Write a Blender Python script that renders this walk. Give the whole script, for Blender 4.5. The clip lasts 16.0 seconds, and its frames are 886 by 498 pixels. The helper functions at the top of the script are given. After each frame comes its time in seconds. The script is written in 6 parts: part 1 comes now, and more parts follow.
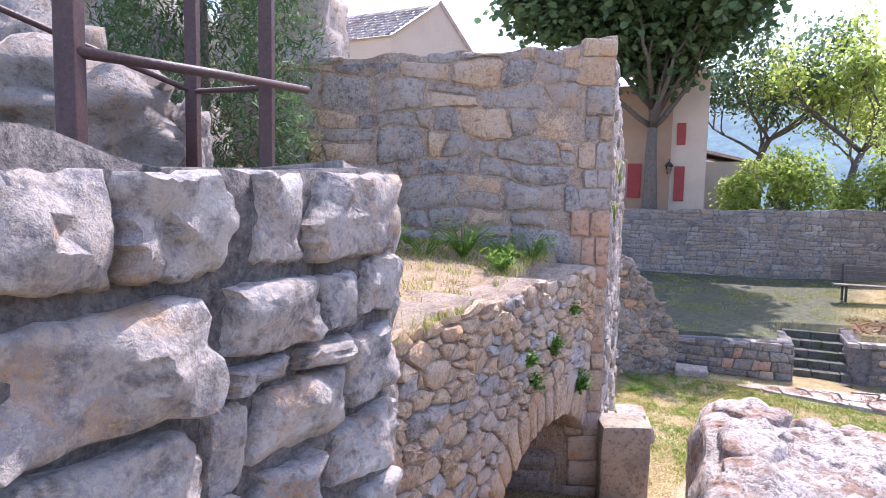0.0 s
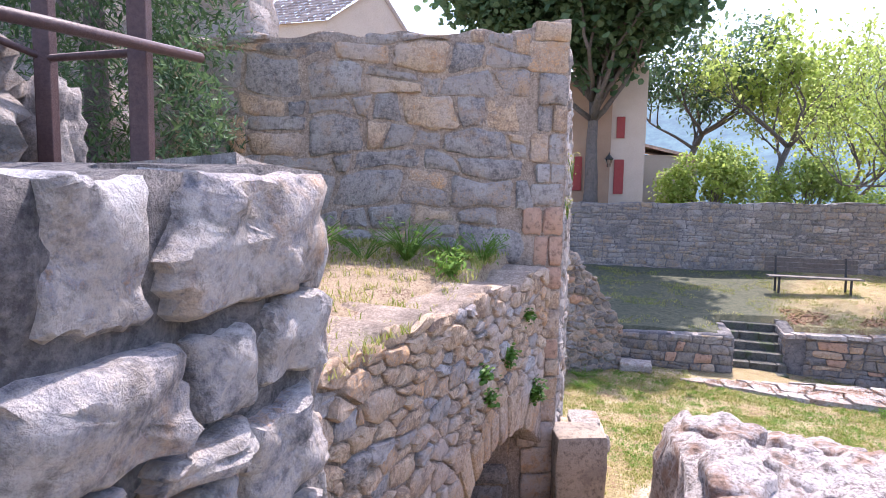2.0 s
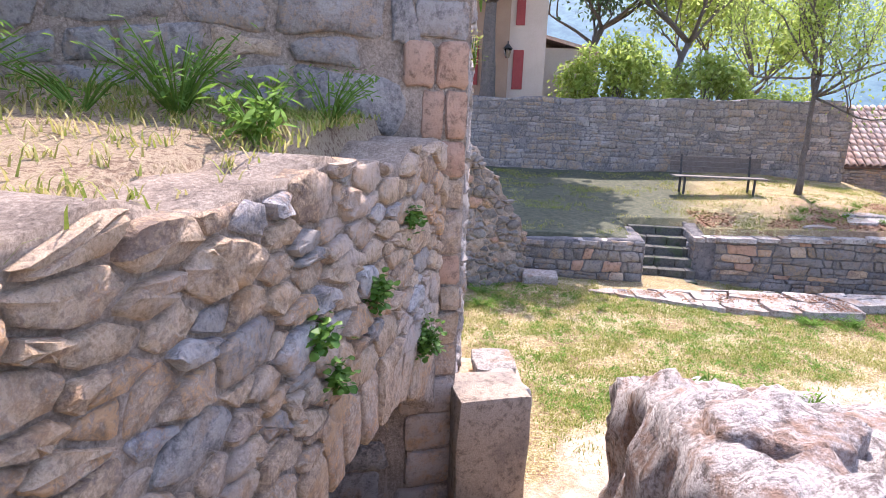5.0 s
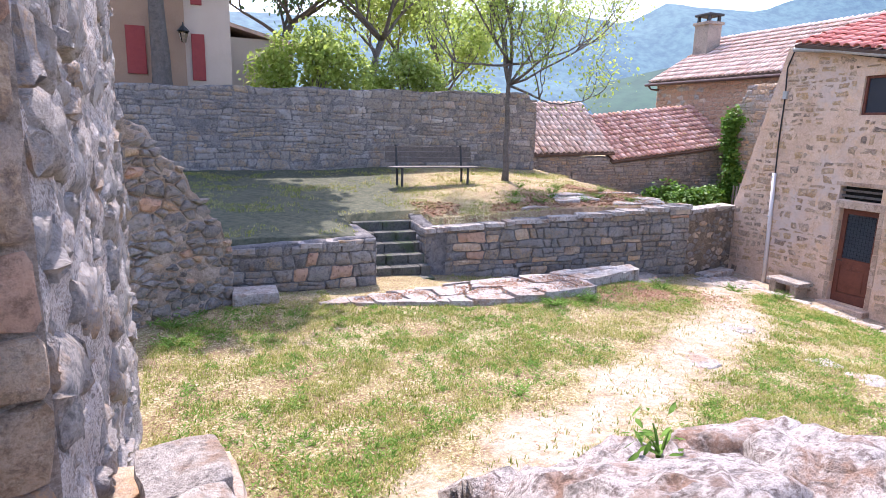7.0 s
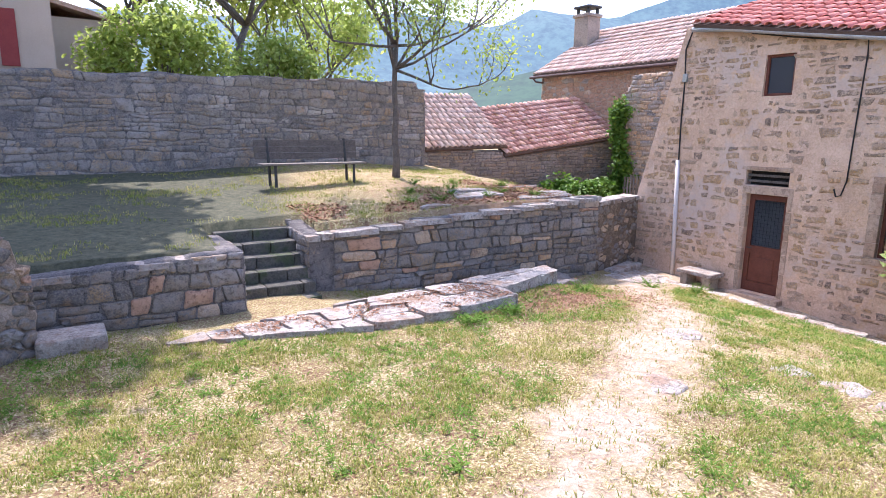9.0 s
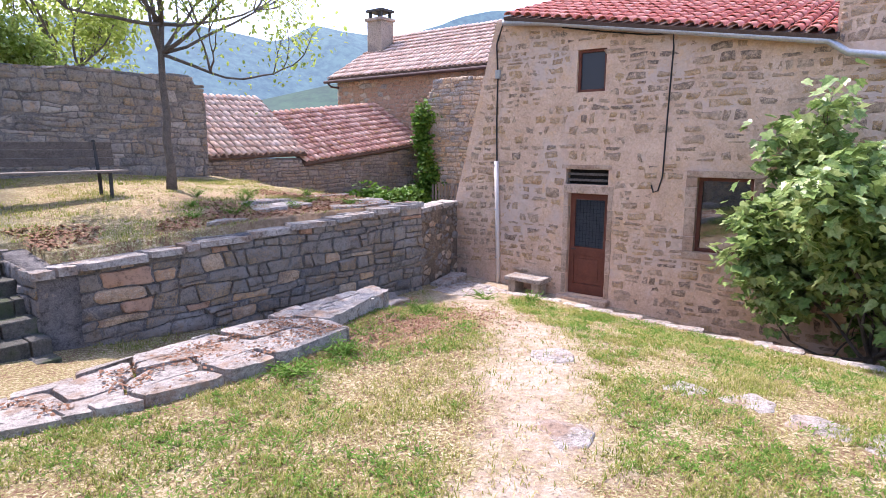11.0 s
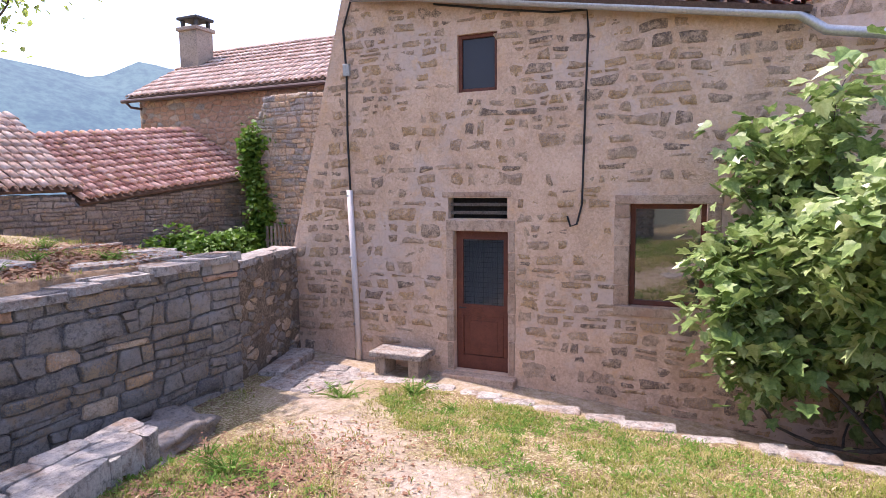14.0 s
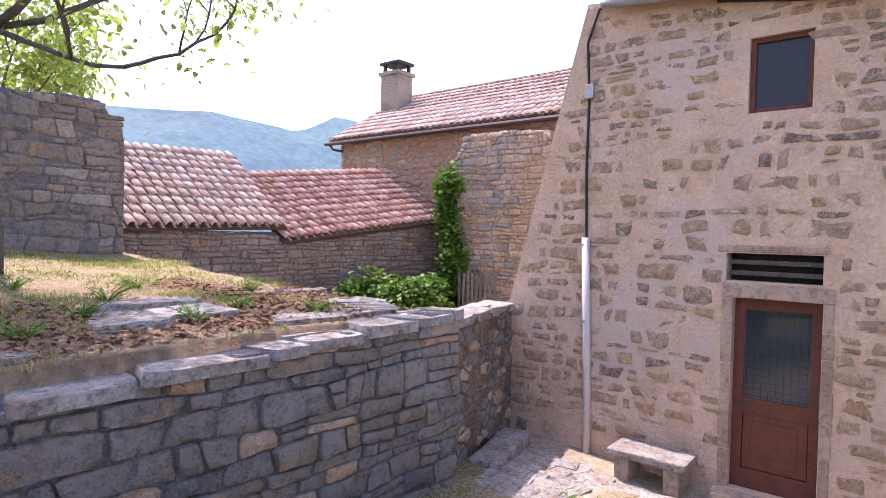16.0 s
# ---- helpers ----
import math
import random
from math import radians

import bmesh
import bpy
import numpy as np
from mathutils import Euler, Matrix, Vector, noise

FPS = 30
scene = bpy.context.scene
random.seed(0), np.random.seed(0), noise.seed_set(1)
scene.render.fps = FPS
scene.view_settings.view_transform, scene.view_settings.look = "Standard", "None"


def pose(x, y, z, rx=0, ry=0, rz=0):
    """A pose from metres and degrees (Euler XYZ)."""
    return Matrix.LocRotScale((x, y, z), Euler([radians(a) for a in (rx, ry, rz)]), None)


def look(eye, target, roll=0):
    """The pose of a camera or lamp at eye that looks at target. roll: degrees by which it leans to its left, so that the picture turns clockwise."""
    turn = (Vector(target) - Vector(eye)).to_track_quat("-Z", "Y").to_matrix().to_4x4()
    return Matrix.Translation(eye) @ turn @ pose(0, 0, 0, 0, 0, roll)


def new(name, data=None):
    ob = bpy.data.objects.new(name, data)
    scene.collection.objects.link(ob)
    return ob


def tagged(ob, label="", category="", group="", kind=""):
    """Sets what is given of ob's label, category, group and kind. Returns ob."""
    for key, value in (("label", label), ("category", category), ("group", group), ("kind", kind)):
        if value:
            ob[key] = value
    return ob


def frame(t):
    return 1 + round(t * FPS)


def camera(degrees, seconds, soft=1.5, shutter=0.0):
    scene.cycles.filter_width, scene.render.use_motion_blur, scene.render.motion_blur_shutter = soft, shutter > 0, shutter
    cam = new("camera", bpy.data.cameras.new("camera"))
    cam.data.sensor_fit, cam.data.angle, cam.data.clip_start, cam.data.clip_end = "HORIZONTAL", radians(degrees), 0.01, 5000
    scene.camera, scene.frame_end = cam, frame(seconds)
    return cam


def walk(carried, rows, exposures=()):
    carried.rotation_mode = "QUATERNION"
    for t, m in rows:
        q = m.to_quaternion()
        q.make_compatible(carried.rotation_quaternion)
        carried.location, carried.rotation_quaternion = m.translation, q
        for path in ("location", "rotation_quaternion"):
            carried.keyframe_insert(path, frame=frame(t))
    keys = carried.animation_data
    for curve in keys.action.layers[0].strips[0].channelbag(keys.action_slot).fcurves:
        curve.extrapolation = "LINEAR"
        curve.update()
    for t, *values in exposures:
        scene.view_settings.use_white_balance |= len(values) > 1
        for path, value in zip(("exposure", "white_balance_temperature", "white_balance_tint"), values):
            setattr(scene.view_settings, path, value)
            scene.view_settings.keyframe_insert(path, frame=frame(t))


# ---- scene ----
import collections

cam = camera(72.5, 16.0, soft=0.6)
PATH = [
    (0, (-0.056, 0.373, 4.18), (-0.812, 2.216, 4.003), 1.2),
    (0.5, (-0.099, 0.411, 4.241), (-0.868, 2.248, 4.057), 1.0),
    (1, (-0.143, 0.484, 4.253), (-0.928, 2.314, 4.065), 1.0),
    (1.5, (-0.225, 0.658, 4.254), (-0.993, 2.495, 4.06), 1.1),
    (2, (-0.275, 0.882, 4.215), (-0.846, 2.789, 4.016), 1.2),
    (2.5, (-0.28, 1.219, 4.175), (-0.687, 3.161, 3.925), 1.0),
    (3, (-0.317, 1.528, 4.101), (-0.667, 3.466, 3.75), 0.8),
    (3.2, (-0.356, 1.705, 4.071), (-0.692, 3.633, 3.656), 0.9),
    (5.3, (-0.557, 3.34, 3.628), (-0.71, 5.275, 3.147), 2.5),
    (5.5, (-0.556, 3.536, 3.557), (-0.635, 5.478, 3.085), 2.2),
    (6, (-0.542, 4.112, 3.404), (-0.355, 6.052, 2.957), 2.1),
    (6.5, (-0.594, 4.661, 3.216), (-0.111, 6.557, 2.799), 2.1),
    (7, (-0.454, 5.209, 3.065), (0.257, 7.035, 2.663), 1.6),
    (7.5, (-0.333, 5.726, 2.983), (0.489, 7.507, 2.589), 1.5),
    (8, (-0.181, 6.176, 2.943), (0.717, 7.92, 2.556), 1.5),
    (8.2, (-0.085, 6.336, 2.903), (0.84, 8.066, 2.513), 1.2),
    (10.3, (0.534, 7.896, 2.565), (1.884, 9.328, 2.207), 0.9),
    (10.5, (0.652, 8.091, 2.511), (2.059, 9.467, 2.156), 0.8),
    (11, (1.075, 8.474, 2.471), (2.621, 9.7, 2.14), 0.2),
    (11.5, (1.607, 8.734, 2.428), (3.275, 9.789, 2.104), -0.2),
    (12, (2.082, 9.028, 2.399), (3.82, 9.964, 2.078), -0.3),
    (12.5, (2.604, 9.323, 2.33), (4.383, 10.182, 2.02), -0.7),
    (13, (3.099, 9.718, 2.313), (4.903, 10.541, 2.048), -0.8),
    (13.5, (3.528, 10.115, 2.274), (5.339, 10.93, 2.041), -0.7),
    (14, (3.961, 10.508, 2.218), (5.778, 11.32, 2.017), -0.6),
    (14.5, (4.332, 10.979, 2.16), (6.152, 11.793, 1.999), -0.2),
    (15, (4.653, 11.36, 2.143), (6.465, 12.198, 2.017), -0.2),
    (15.5, (4.901, 11.748, 2.174), (6.631, 12.748, 2.097), 0.6),
    (16, (4.965, 12.117, 2.189), (6.504, 13.394, 2.143), 1.4),
]
walk(cam, [(t, look(eye, target, roll)) for t, eye, target, roll in PATH],
     exposures=[(0.0, 1.9, 6200, 24), (3.0, 1.92, 6250, 24), (5.5, 2.04, 6350, 24), (6.5, 1.93, 6200, 24), (8.0, 1.84, 6150, 24), (10.5, 1.74, 6200, 25), (12.5, 1.6, 6380, 27), (14.5, 1.63, 6450, 29), (16.0, 1.78, 6350, 30)])

# ---- light ----
SUN_FROM = Vector((0.10, 0.99, 1.8)).normalized()
sun = new("sun", bpy.data.lights.new("sun", "SUN"))
sun.data.energy, sun.data.angle, sun.data.color = 2.5, radians(0.6), (1.0, 0.94, 0.86)
sun.matrix_world = look((0, 0, 30), Vector((0, 0, 30)) - SUN_FROM)
world = bpy.data.worlds.new("sky")
scene.world = world
world.use_nodes = True
sky = world.node_tree.nodes.new("ShaderNodeTexSky")
sky.sky_type, sky.sun_disc = "NISHITA", False
sky.sun_elevation = math.asin(SUN_FROM.z)
sky.sun_rotation = math.atan2(SUN_FROM.x, SUN_FROM.y)
sky.air_density, sky.dust_density, sky.ozone_density = 1.0, 1.6, 1.0
back = world.node_tree.nodes["Background"]
back.inputs["Strength"].default_value = 0.15
world.node_tree.links.new(sky.outputs[0], back.inputs["Color"])


# ---- materials ----
def material(name, colours, scale=6.0, fine=60.0, rough=0.9, bump=0.4, vary=0.0, stain=None, metal=0.0, stain_scale=1.2, mix=1.5, rust=None, pit_shade=0.0, through_light=0.0):
    """Noise between the colours at two scales; vary: how far single pieces differ; stain: a colour in large patches."""
    m = bpy.data.materials.new(name)
    m.use_nodes = True
    n, l = m.node_tree.nodes, m.node_tree.links
    b = n["Principled BSDF"]
    b.inputs["Roughness"].default_value, b.inputs["Metallic"].default_value = rough, metal
    b.inputs["Specular IOR Level"].default_value = 0.3
    geo, info, tc = n.new("ShaderNodeNewGeometry"), n.new("ShaderNodeObjectInfo"), n.new("ShaderNodeTexCoord")
    na, nb = n.new("ShaderNodeTexNoise"), n.new("ShaderNodeTexNoise")
    for q, s, d in ((na, scale, 9), (nb, fine, 6)):
        q.inputs["Scale"].default_value, q.inputs["Detail"].default_value, q.inputs["Roughness"].default_value = s, d, 0.72
        l.new(geo.outputs["Position"], q.inputs["Vector"])
    add = n.new("ShaderNodeMath")
    add.operation = "ADD"
    l.new(info.outputs["Random"], add.inputs[0])
    l.new(geo.outputs["Random Per Island"], add.inputs[1])
    fract = n.new("ShaderNodeMath")
    fract.operation = "FRACT"
    l.new(add.outputs[0], fract.inputs[0])
    lerp = n.new("ShaderNodeMix")
    lerp.data_type = "FLOAT"
    lerp.inputs[0].default_value = vary
    wide = n.new("ShaderNodeMath")
    wide.operation = "MULTIPLY_ADD"
    wide.inputs[1].default_value, wide.inputs[2].default_value = (3.0, -1.0) if vary > 0.3 else (1.0, 0.0)
    l.new(na.outputs["Fac"], wide.inputs[0])
    l.new(wide.outputs[0], lerp.inputs[2])
    l.new(fract.outputs[0], lerp.inputs[3])
    grain = n.new("ShaderNodeMath")
    grain.operation = "MULTIPLY_ADD"
    grain.inputs[1].default_value, grain.inputs[2].default_value = mix, -0.5 * mix
    l.new(nb.outputs["Fac"], grain.inputs[0])
    tot = n.new("ShaderNodeMath")
    l.new(lerp.outputs[0], tot.inputs[0])
    l.new(grain.outputs[0], tot.inputs[1])
    ramp = n.new("ShaderNodeValToRGB")
    e = ramp.color_ramp.elements
    lo, hi = (0.1, 0.9) if vary > 0.3 else (0.3, 0.7)
    for i, c in enumerate(colours):
        p = lo + (hi - lo) * i / max(1, len(colours) - 1)
        if i < 2:
            e[i].position = p
        k = e[i] if i < 2 else e.new(p)
        k.color = (*c, 1)
    l.new(tot.outputs[0], ramp.inputs[0])
    out = ramp.outputs[0]
    if stain:
        ns = n.new("ShaderNodeTexNoise")
        ns.inputs["Scale"].default_value, ns.inputs["Detail"].default_value, ns.inputs["Roughness"].default_value = stain_scale, 7, 0.7
        l.new(geo.outputs["Position"], ns.inputs["Vector"])
        rs = n.new("ShaderNodeValToRGB")
        rs.color_ramp.elements[0].position, rs.color_ramp.elements[1].position = 0.5, 0.62
        l.new(ns.outputs["Fac"], rs.inputs[0])
        mx = n.new("ShaderNodeMix")
        mx.data_type = "RGBA"
        l.new(rs.outputs[0], mx.inputs[0])
        l.new(out, mx.inputs[6])
        mx.inputs[7].default_value = (*stain, 1)
        out = mx.outputs[2]
    if rust:
        nr = n.new("ShaderNodeTexNoise")
        nr.inputs["Scale"].default_value, nr.inputs["Detail"].default_value, nr.inputs["Roughness"].default_value = 3.3, 8, 0.7
        shift = n.new("ShaderNodeVectorMath")
        shift.inputs[1].default_value = (31.0, 7.0, 11.0)
        l.new(geo.outputs["Position"], shift.inputs[0])
        l.new(shift.outputs[0], nr.inputs["Vector"])
        rr = n.new("ShaderNodeValToRGB")
        rr.color_ramp.elements[0].position, rr.color_ramp.elements[1].position = 0.55, 0.70
        l.new(nr.outputs["Fac"], rr.inputs[0])
        mr = n.new("ShaderNodeMix")
        mr.data_type = "RGBA"
        l.new(rr.outputs[0], mr.inputs[0])
        l.new(out, mr.inputs[6])
        mr.inputs[7].default_value = (*rust, 1)
        out = mr.outputs[2]
    # dark speckle multiplied into the colour stands for fine shadow in the surface
    if pit_shade:
        shade_noise = n.new("ShaderNodeTexNoise")
        shade_noise.inputs["Scale"].default_value, shade_noise.inputs["Detail"].default_value, shade_noise.inputs["Roughness"].default_value = 17, 8, 0.75
        l.new(geo.outputs["Position"], shade_noise.inputs["Vector"])
        rp = n.new("ShaderNodeValToRGB")
        rp.color_ramp.elements[0].position, rp.color_ramp.elements[1].position = 0.36, 0.50
        rp.color_ramp.elements[0].color = (1 - pit_shade, 1 - pit_shade, 1 - pit_shade, 1)
        l.new(shade_noise.outputs["Fac"], rp.inputs[0])
        mp = n.new("ShaderNodeMix")
        mp.data_type, mp.blend_type = "RGBA", "MULTIPLY"
        mp.inputs[0].default_value = 1.0
        l.new(out, mp.inputs[6])
        l.new(rp.outputs[0], mp.inputs[7])
        out = mp.outputs[2]
    l.new(out, b.inputs["Base Color"])
    if bump:
        bp = n.new("ShaderNodeBump")
        bp.inputs["Strength"].default_value, bp.inputs["Distance"].default_value = min(1.0, bump * 1.2), 0.03
        h = n.new("ShaderNodeMath")
        l.new(na.outputs["Fac"], h.inputs[0])
        l.new(nb.outputs["Fac"], h.inputs[1])
        l.new(h.outputs[0], bp.inputs["Height"])
        l.new(bp.outputs[0], b.inputs["Normal"])
    if through_light:
        tr, ms = n.new("ShaderNodeBsdfTranslucent"), n.new("ShaderNodeMixShader")
        ms.inputs[0].default_value = through_light
        l.new(out, tr.inputs["Color"])
        l.new(b.outputs[0], ms.inputs[1])
        l.new(tr.outputs[0], ms.inputs[2])
        l.new(ms.outputs[0], n["Material Output"].inputs[0])
    return m


GREY_STONE = material("grey_limestone", [(0.19, 0.175, 0.17), (0.31, 0.28, 0.265), (0.42, 0.37, 0.33), (0.34, 0.30, 0.28), (0.46, 0.34, 0.25)], 5, 45, vary=0.55, bump=0.8, stain=(0.46, 0.42, 0.39), rust=(0.44, 0.29, 0.18), pit_shade=0.5)
WARM_STONE = material("warm_stone", [(0.33, 0.235, 0.18), (0.54, 0.38, 0.25), (0.68, 0.52, 0.37), (0.46, 0.335, 0.25), (0.66, 0.41, 0.23)], 6, 50, vary=0.6, bump=0.9, stain=(0.56, 0.46, 0.39), rust=(0.60, 0.36, 0.19), pit_shade=0.35)
BIG_STONE = material("weathered_limestone", [(0.22, 0.215, 0.23), (0.38, 0.35, 0.35), (0.50, 0.44, 0.39), (0.33, 0.315, 0.33), (0.46, 0.33, 0.25)], 4, 38, vary=0.4, bump=1.0, stain=(0.56, 0.53, 0.51), stain_scale=3.5, rust=(0.52, 0.34, 0.21), pit_shade=0.5)
DARK_STONE = material("dark_field_stone", [(0.15, 0.14, 0.14), (0.25, 0.225, 0.205), (0.34, 0.29, 0.25), (0.21, 0.195, 0.185), (0.42, 0.30, 0.19)], 5, 50, vary=0.65, bump=0.8, stain=(0.36, 0.33, 0.31), rust=(0.36, 0.25, 0.16), pit_shade=0.45)
RED_STONE = material("red_sandstone", [(0.42, 0.24, 0.17), (0.52, 0.33, 0.23), (0.45, 0.28, 0.2)], 6, 60, vary=0.4, bump=0.6, pit_shade=0.5)
HOUSE_STONE = material("house_stone", [(0.25, 0.185, 0.15), (0.47, 0.335, 0.235), (0.60, 0.435, 0.305), (0.40, 0.29, 0.22), (0.55, 0.40, 0.285), (0.66, 0.40, 0.17), (0.33, 0.235, 0.18), (0.52, 0.37, 0.265)], 14, 60, vary=0.85, bump=0.9, stain=(0.68, 0.495, 0.365), stain_scale=9.0, pit_shade=0.35)
HOUSE_CUT = material("house_dressed_stone", [(0.36, 0.255, 0.18), (0.50, 0.365, 0.27), (0.60, 0.45, 0.35)], 4, 60, vary=0.4, bump=0.7, stain=(0.42, 0.27, 0.19), pit_shade=0.4)
MORTAR = material("lime_mortar", [(0.30, 0.23, 0.18), (0.43, 0.335, 0.265), (0.56, 0.45, 0.36)], 5, 60, bump=1.0, pit_shade=0.35)
# Pale mortar, its colours lightened further for grazing sun on the ruin's side.
CRUMBLED_SUNLIT = material("crumbling_mortar_sunlit", [(0.36, 0.29, 0.25), (0.60, 0.51, 0.46), (0.80, 0.73, 0.68), (0.52, 0.42, 0.35)], 7, 55, bump=1.0, pit_shade=0.6, mix=2.2, rust=(0.44, 0.28, 0.19))
STAINED = material("damp_stained_render", [(0.13, 0.10, 0.075), (0.24, 0.18, 0.13), (0.38, 0.29, 0.21)], 3, 40, bump=1.0, pit_shade=0.4, mix=2.0, stain=(0.15, 0.12, 0.10), stain_scale=1.6)
DARK_MORTAR = material("old_dark_mortar", [(0.13, 0.12, 0.125), (0.21, 0.195, 0.19), (0.29, 0.26, 0.245)], 5, 60, bump=1.0, pit_shade=0.5)
RENDER = material("house_lime_render", [(0.54, 0.36, 0.25), (0.66, 0.46, 0.33), (0.76, 0.56, 0.425)], 2.2, 30, bump=0.7, mix=0.9, stain=(0.62, 0.48, 0.40), stain_scale=0.9, rust=(0.70, 0.46, 0.28), pit_shade=0.1)
CREAM = material("cream_render", [(0.46, 0.37, 0.30), (0.55, 0.45, 0.37)], 1.2, 40, bump=0.2)
TAN_RENDER = material("tan_render", [(0.29, 0.19, 0.13), (0.37, 0.25, 0.175)], 1.2, 40, bump=0.2)
# Mossy step stone, its base colour darkened for the shade over the steps.
SHADED_STEP = material("shaded_mossy_step_stone", [(0.07, 0.07, 0.06), (0.13, 0.125, 0.11), (0.21, 0.19, 0.165)], 6, 50, vary=0.4, bump=0.8, stain=(0.08, 0.10, 0.055), stain_scale=3.0, pit_shade=0.4)
SLAB_STONE = material("pale_slab_stone", [(0.33, 0.285, 0.255), (0.48, 0.43, 0.385), (0.62, 0.565, 0.51)], 5, 40, vary=0.35, bump=0.9, stain=(0.38, 0.27, 0.20), stain_scale=2.6, pit_shade=0.55)
ROCK_STONE = material("pale_weathered_rock", [(0.22, 0.175, 0.155), (0.42, 0.365, 0.335), (0.60, 0.55, 0.52), (0.48, 0.42, 0.385)], 7, 45, vary=0.0, bump=1.0, stain=(0.34, 0.22, 0.16), stain_scale=4.0, pit_shade=0.6)
CUT_STONE = material("dressed_stone", [(0.34, 0.27, 0.21), (0.43, 0.35, 0.28)], 5, 60, vary=0.3, bump=0.5, stain=(0.25, 0.21, 0.18), pit_shade=0.5)


def ground_material():
    """Dry lawn; the sheet's worn and shaded parts (r: trodden sand, g: bare earth darkened for shade, b: brown litter)
    mix in.
    """
    m = material("dry_lawn", [(0.17, 0.095, 0.055), (0.38, 0.25, 0.16), (0.24, 0.20, 0.075), (0.19, 0.215, 0.055), (0.33, 0.265, 0.13), (0.52, 0.41, 0.275)], 1.7, 34, bump=1.0, mix=2.8)
    n, l = m.node_tree.nodes, m.node_tree.links
    b = n["Principled BSDF"]
    out = b.inputs["Base Color"].links[0].from_socket
    at, sep, geo = n.new("ShaderNodeVertexColor"), n.new("ShaderNodeSeparateColor"), n.new("ShaderNodeNewGeometry")
    at.layer_name = "wear_shade"
    l.new(at.outputs["Color"], sep.inputs[0])
    ns = n.new("ShaderNodeTexNoise")
    ns.inputs["Scale"].default_value, ns.inputs["Detail"].default_value, ns.inputs["Roughness"].default_value = 9, 8, 0.75
    l.new(geo.outputs["Position"], ns.inputs["Vector"])
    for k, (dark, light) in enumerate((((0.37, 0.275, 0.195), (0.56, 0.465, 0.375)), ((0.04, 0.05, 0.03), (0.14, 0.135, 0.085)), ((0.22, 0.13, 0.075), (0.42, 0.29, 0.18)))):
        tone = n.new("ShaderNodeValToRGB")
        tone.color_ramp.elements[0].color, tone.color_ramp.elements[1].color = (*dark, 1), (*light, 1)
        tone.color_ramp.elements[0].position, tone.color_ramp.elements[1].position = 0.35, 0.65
        l.new(ns.outputs["Fac"], tone.inputs[0])
        edge = n.new("ShaderNodeMath")
        edge.operation, edge.use_clamp = "MULTIPLY_ADD", True
        edge.inputs[1].default_value = 1.6
        l.new(sep.outputs[k], edge.inputs[0])
        fade = n.new("ShaderNodeMath")
        fade.operation = "MULTIPLY_ADD"
        fade.inputs[1].default_value, fade.inputs[2].default_value = 1.8, -1.2
        l.new(ns.outputs["Fac"], fade.inputs[0])
        l.new(fade.outputs[0], edge.inputs[2])
        mx = n.new("ShaderNodeMix")
        mx.data_type = "RGBA"
        l.new(edge.outputs[0], mx.inputs[0])
        l.new(out, mx.inputs[6])
        l.new(tone.outputs[0], mx.inputs[7])
        out = mx.outputs[2]
    l.new(out, b.inputs["Base Color"])
    return m


LAWN = ground_material()
BANK = material("dry_bank_soil", [(0.22, 0.14, 0.09), (0.36, 0.26, 0.17), (0.48, 0.37, 0.25), (0.30, 0.22, 0.13)], 2.5, 40, bump=1.0)
GRASS = material("grass_blades", [(0.15, 0.20, 0.035), (0.25, 0.30, 0.06), (0.40, 0.37, 0.12), (0.58, 0.48, 0.26)], 1.3, 20, vary=0.5, bump=0, through_light=0.4)
WEED = material("weed_leaves", [(0.10, 0.20, 0.03), (0.20, 0.34, 0.06)], 3, 20, vary=0.5, bump=0, through_light=0.4)
LEAF_LIGHT = material("light_leaves", [(0.20, 0.28, 0.05), (0.34, 0.44, 0.10), (0.46, 0.52, 0.18)], 2, 20, vary=0.6, bump=0, through_light=0.6, rough=0.6)
LEAF_DARK = material("dark_leaves", [(0.06, 0.12, 0.06), (0.10, 0.17, 0.08), (0.15, 0.22, 0.11)], 2, 20, vary=0.6, bump=0, through_light=0.5, rough=0.5)
LEAF_FIG = material("fig_leaves", [(0.10, 0.18, 0.05), (0.25, 0.35, 0.11), (0.46, 0.54, 0.25)], 2, 20, vary=0.6, bump=0, through_light=0.3, rough=0.32)
LEAF_CYPRESS = material("cypress_sprays", [(0.04, 0.085, 0.04), (0.08, 0.14, 0.06), (0.12, 0.19, 0.08)], 2, 20, vary=0.6, bump=0, through_light=0.35, rough=0.7)
# Dark brown that paints the shade between roof tiles.
TILE_SHADE = material("tile_gap_shade", [(0.07, 0.045, 0.035), (0.12, 0.08, 0.065)], 4, 40, bump=0.3)
LEAF_IVY = material("ivy_leaves", [(0.06, 0.15, 0.02), (0.14, 0.26, 0.04)], 2, 20, vary=0.6, bump=0, through_light=0.35, rough=0.5)
BARK = material("bark", [(0.10, 0.085, 0.075), (0.20, 0.17, 0.15)], 8, 60, bump=0.9)
TILE_RED = material("new_red_tile", [(0.42, 0.115, 0.085), (0.56, 0.205, 0.165), (0.62, 0.31, 0.26)], 6, 50, vary=0.6, bump=0.3, rough=0.75)
TILE_PALE = material("weathered_pale_tile", [(0.48, 0.29, 0.225), (0.68, 0.49, 0.40), (0.80, 0.64, 0.55)], 5, 50, vary=0.6, bump=0.5, stain=(0.46, 0.34, 0.28), stain_scale=3)
TILE_OLD = material("mossy_old_tile", [(0.36, 0.17, 0.13), (0.62, 0.35, 0.28), (0.80, 0.55, 0.46)], 5, 50, vary=0.6, bump=0.6, rust=(0.48, 0.31, 0.09))
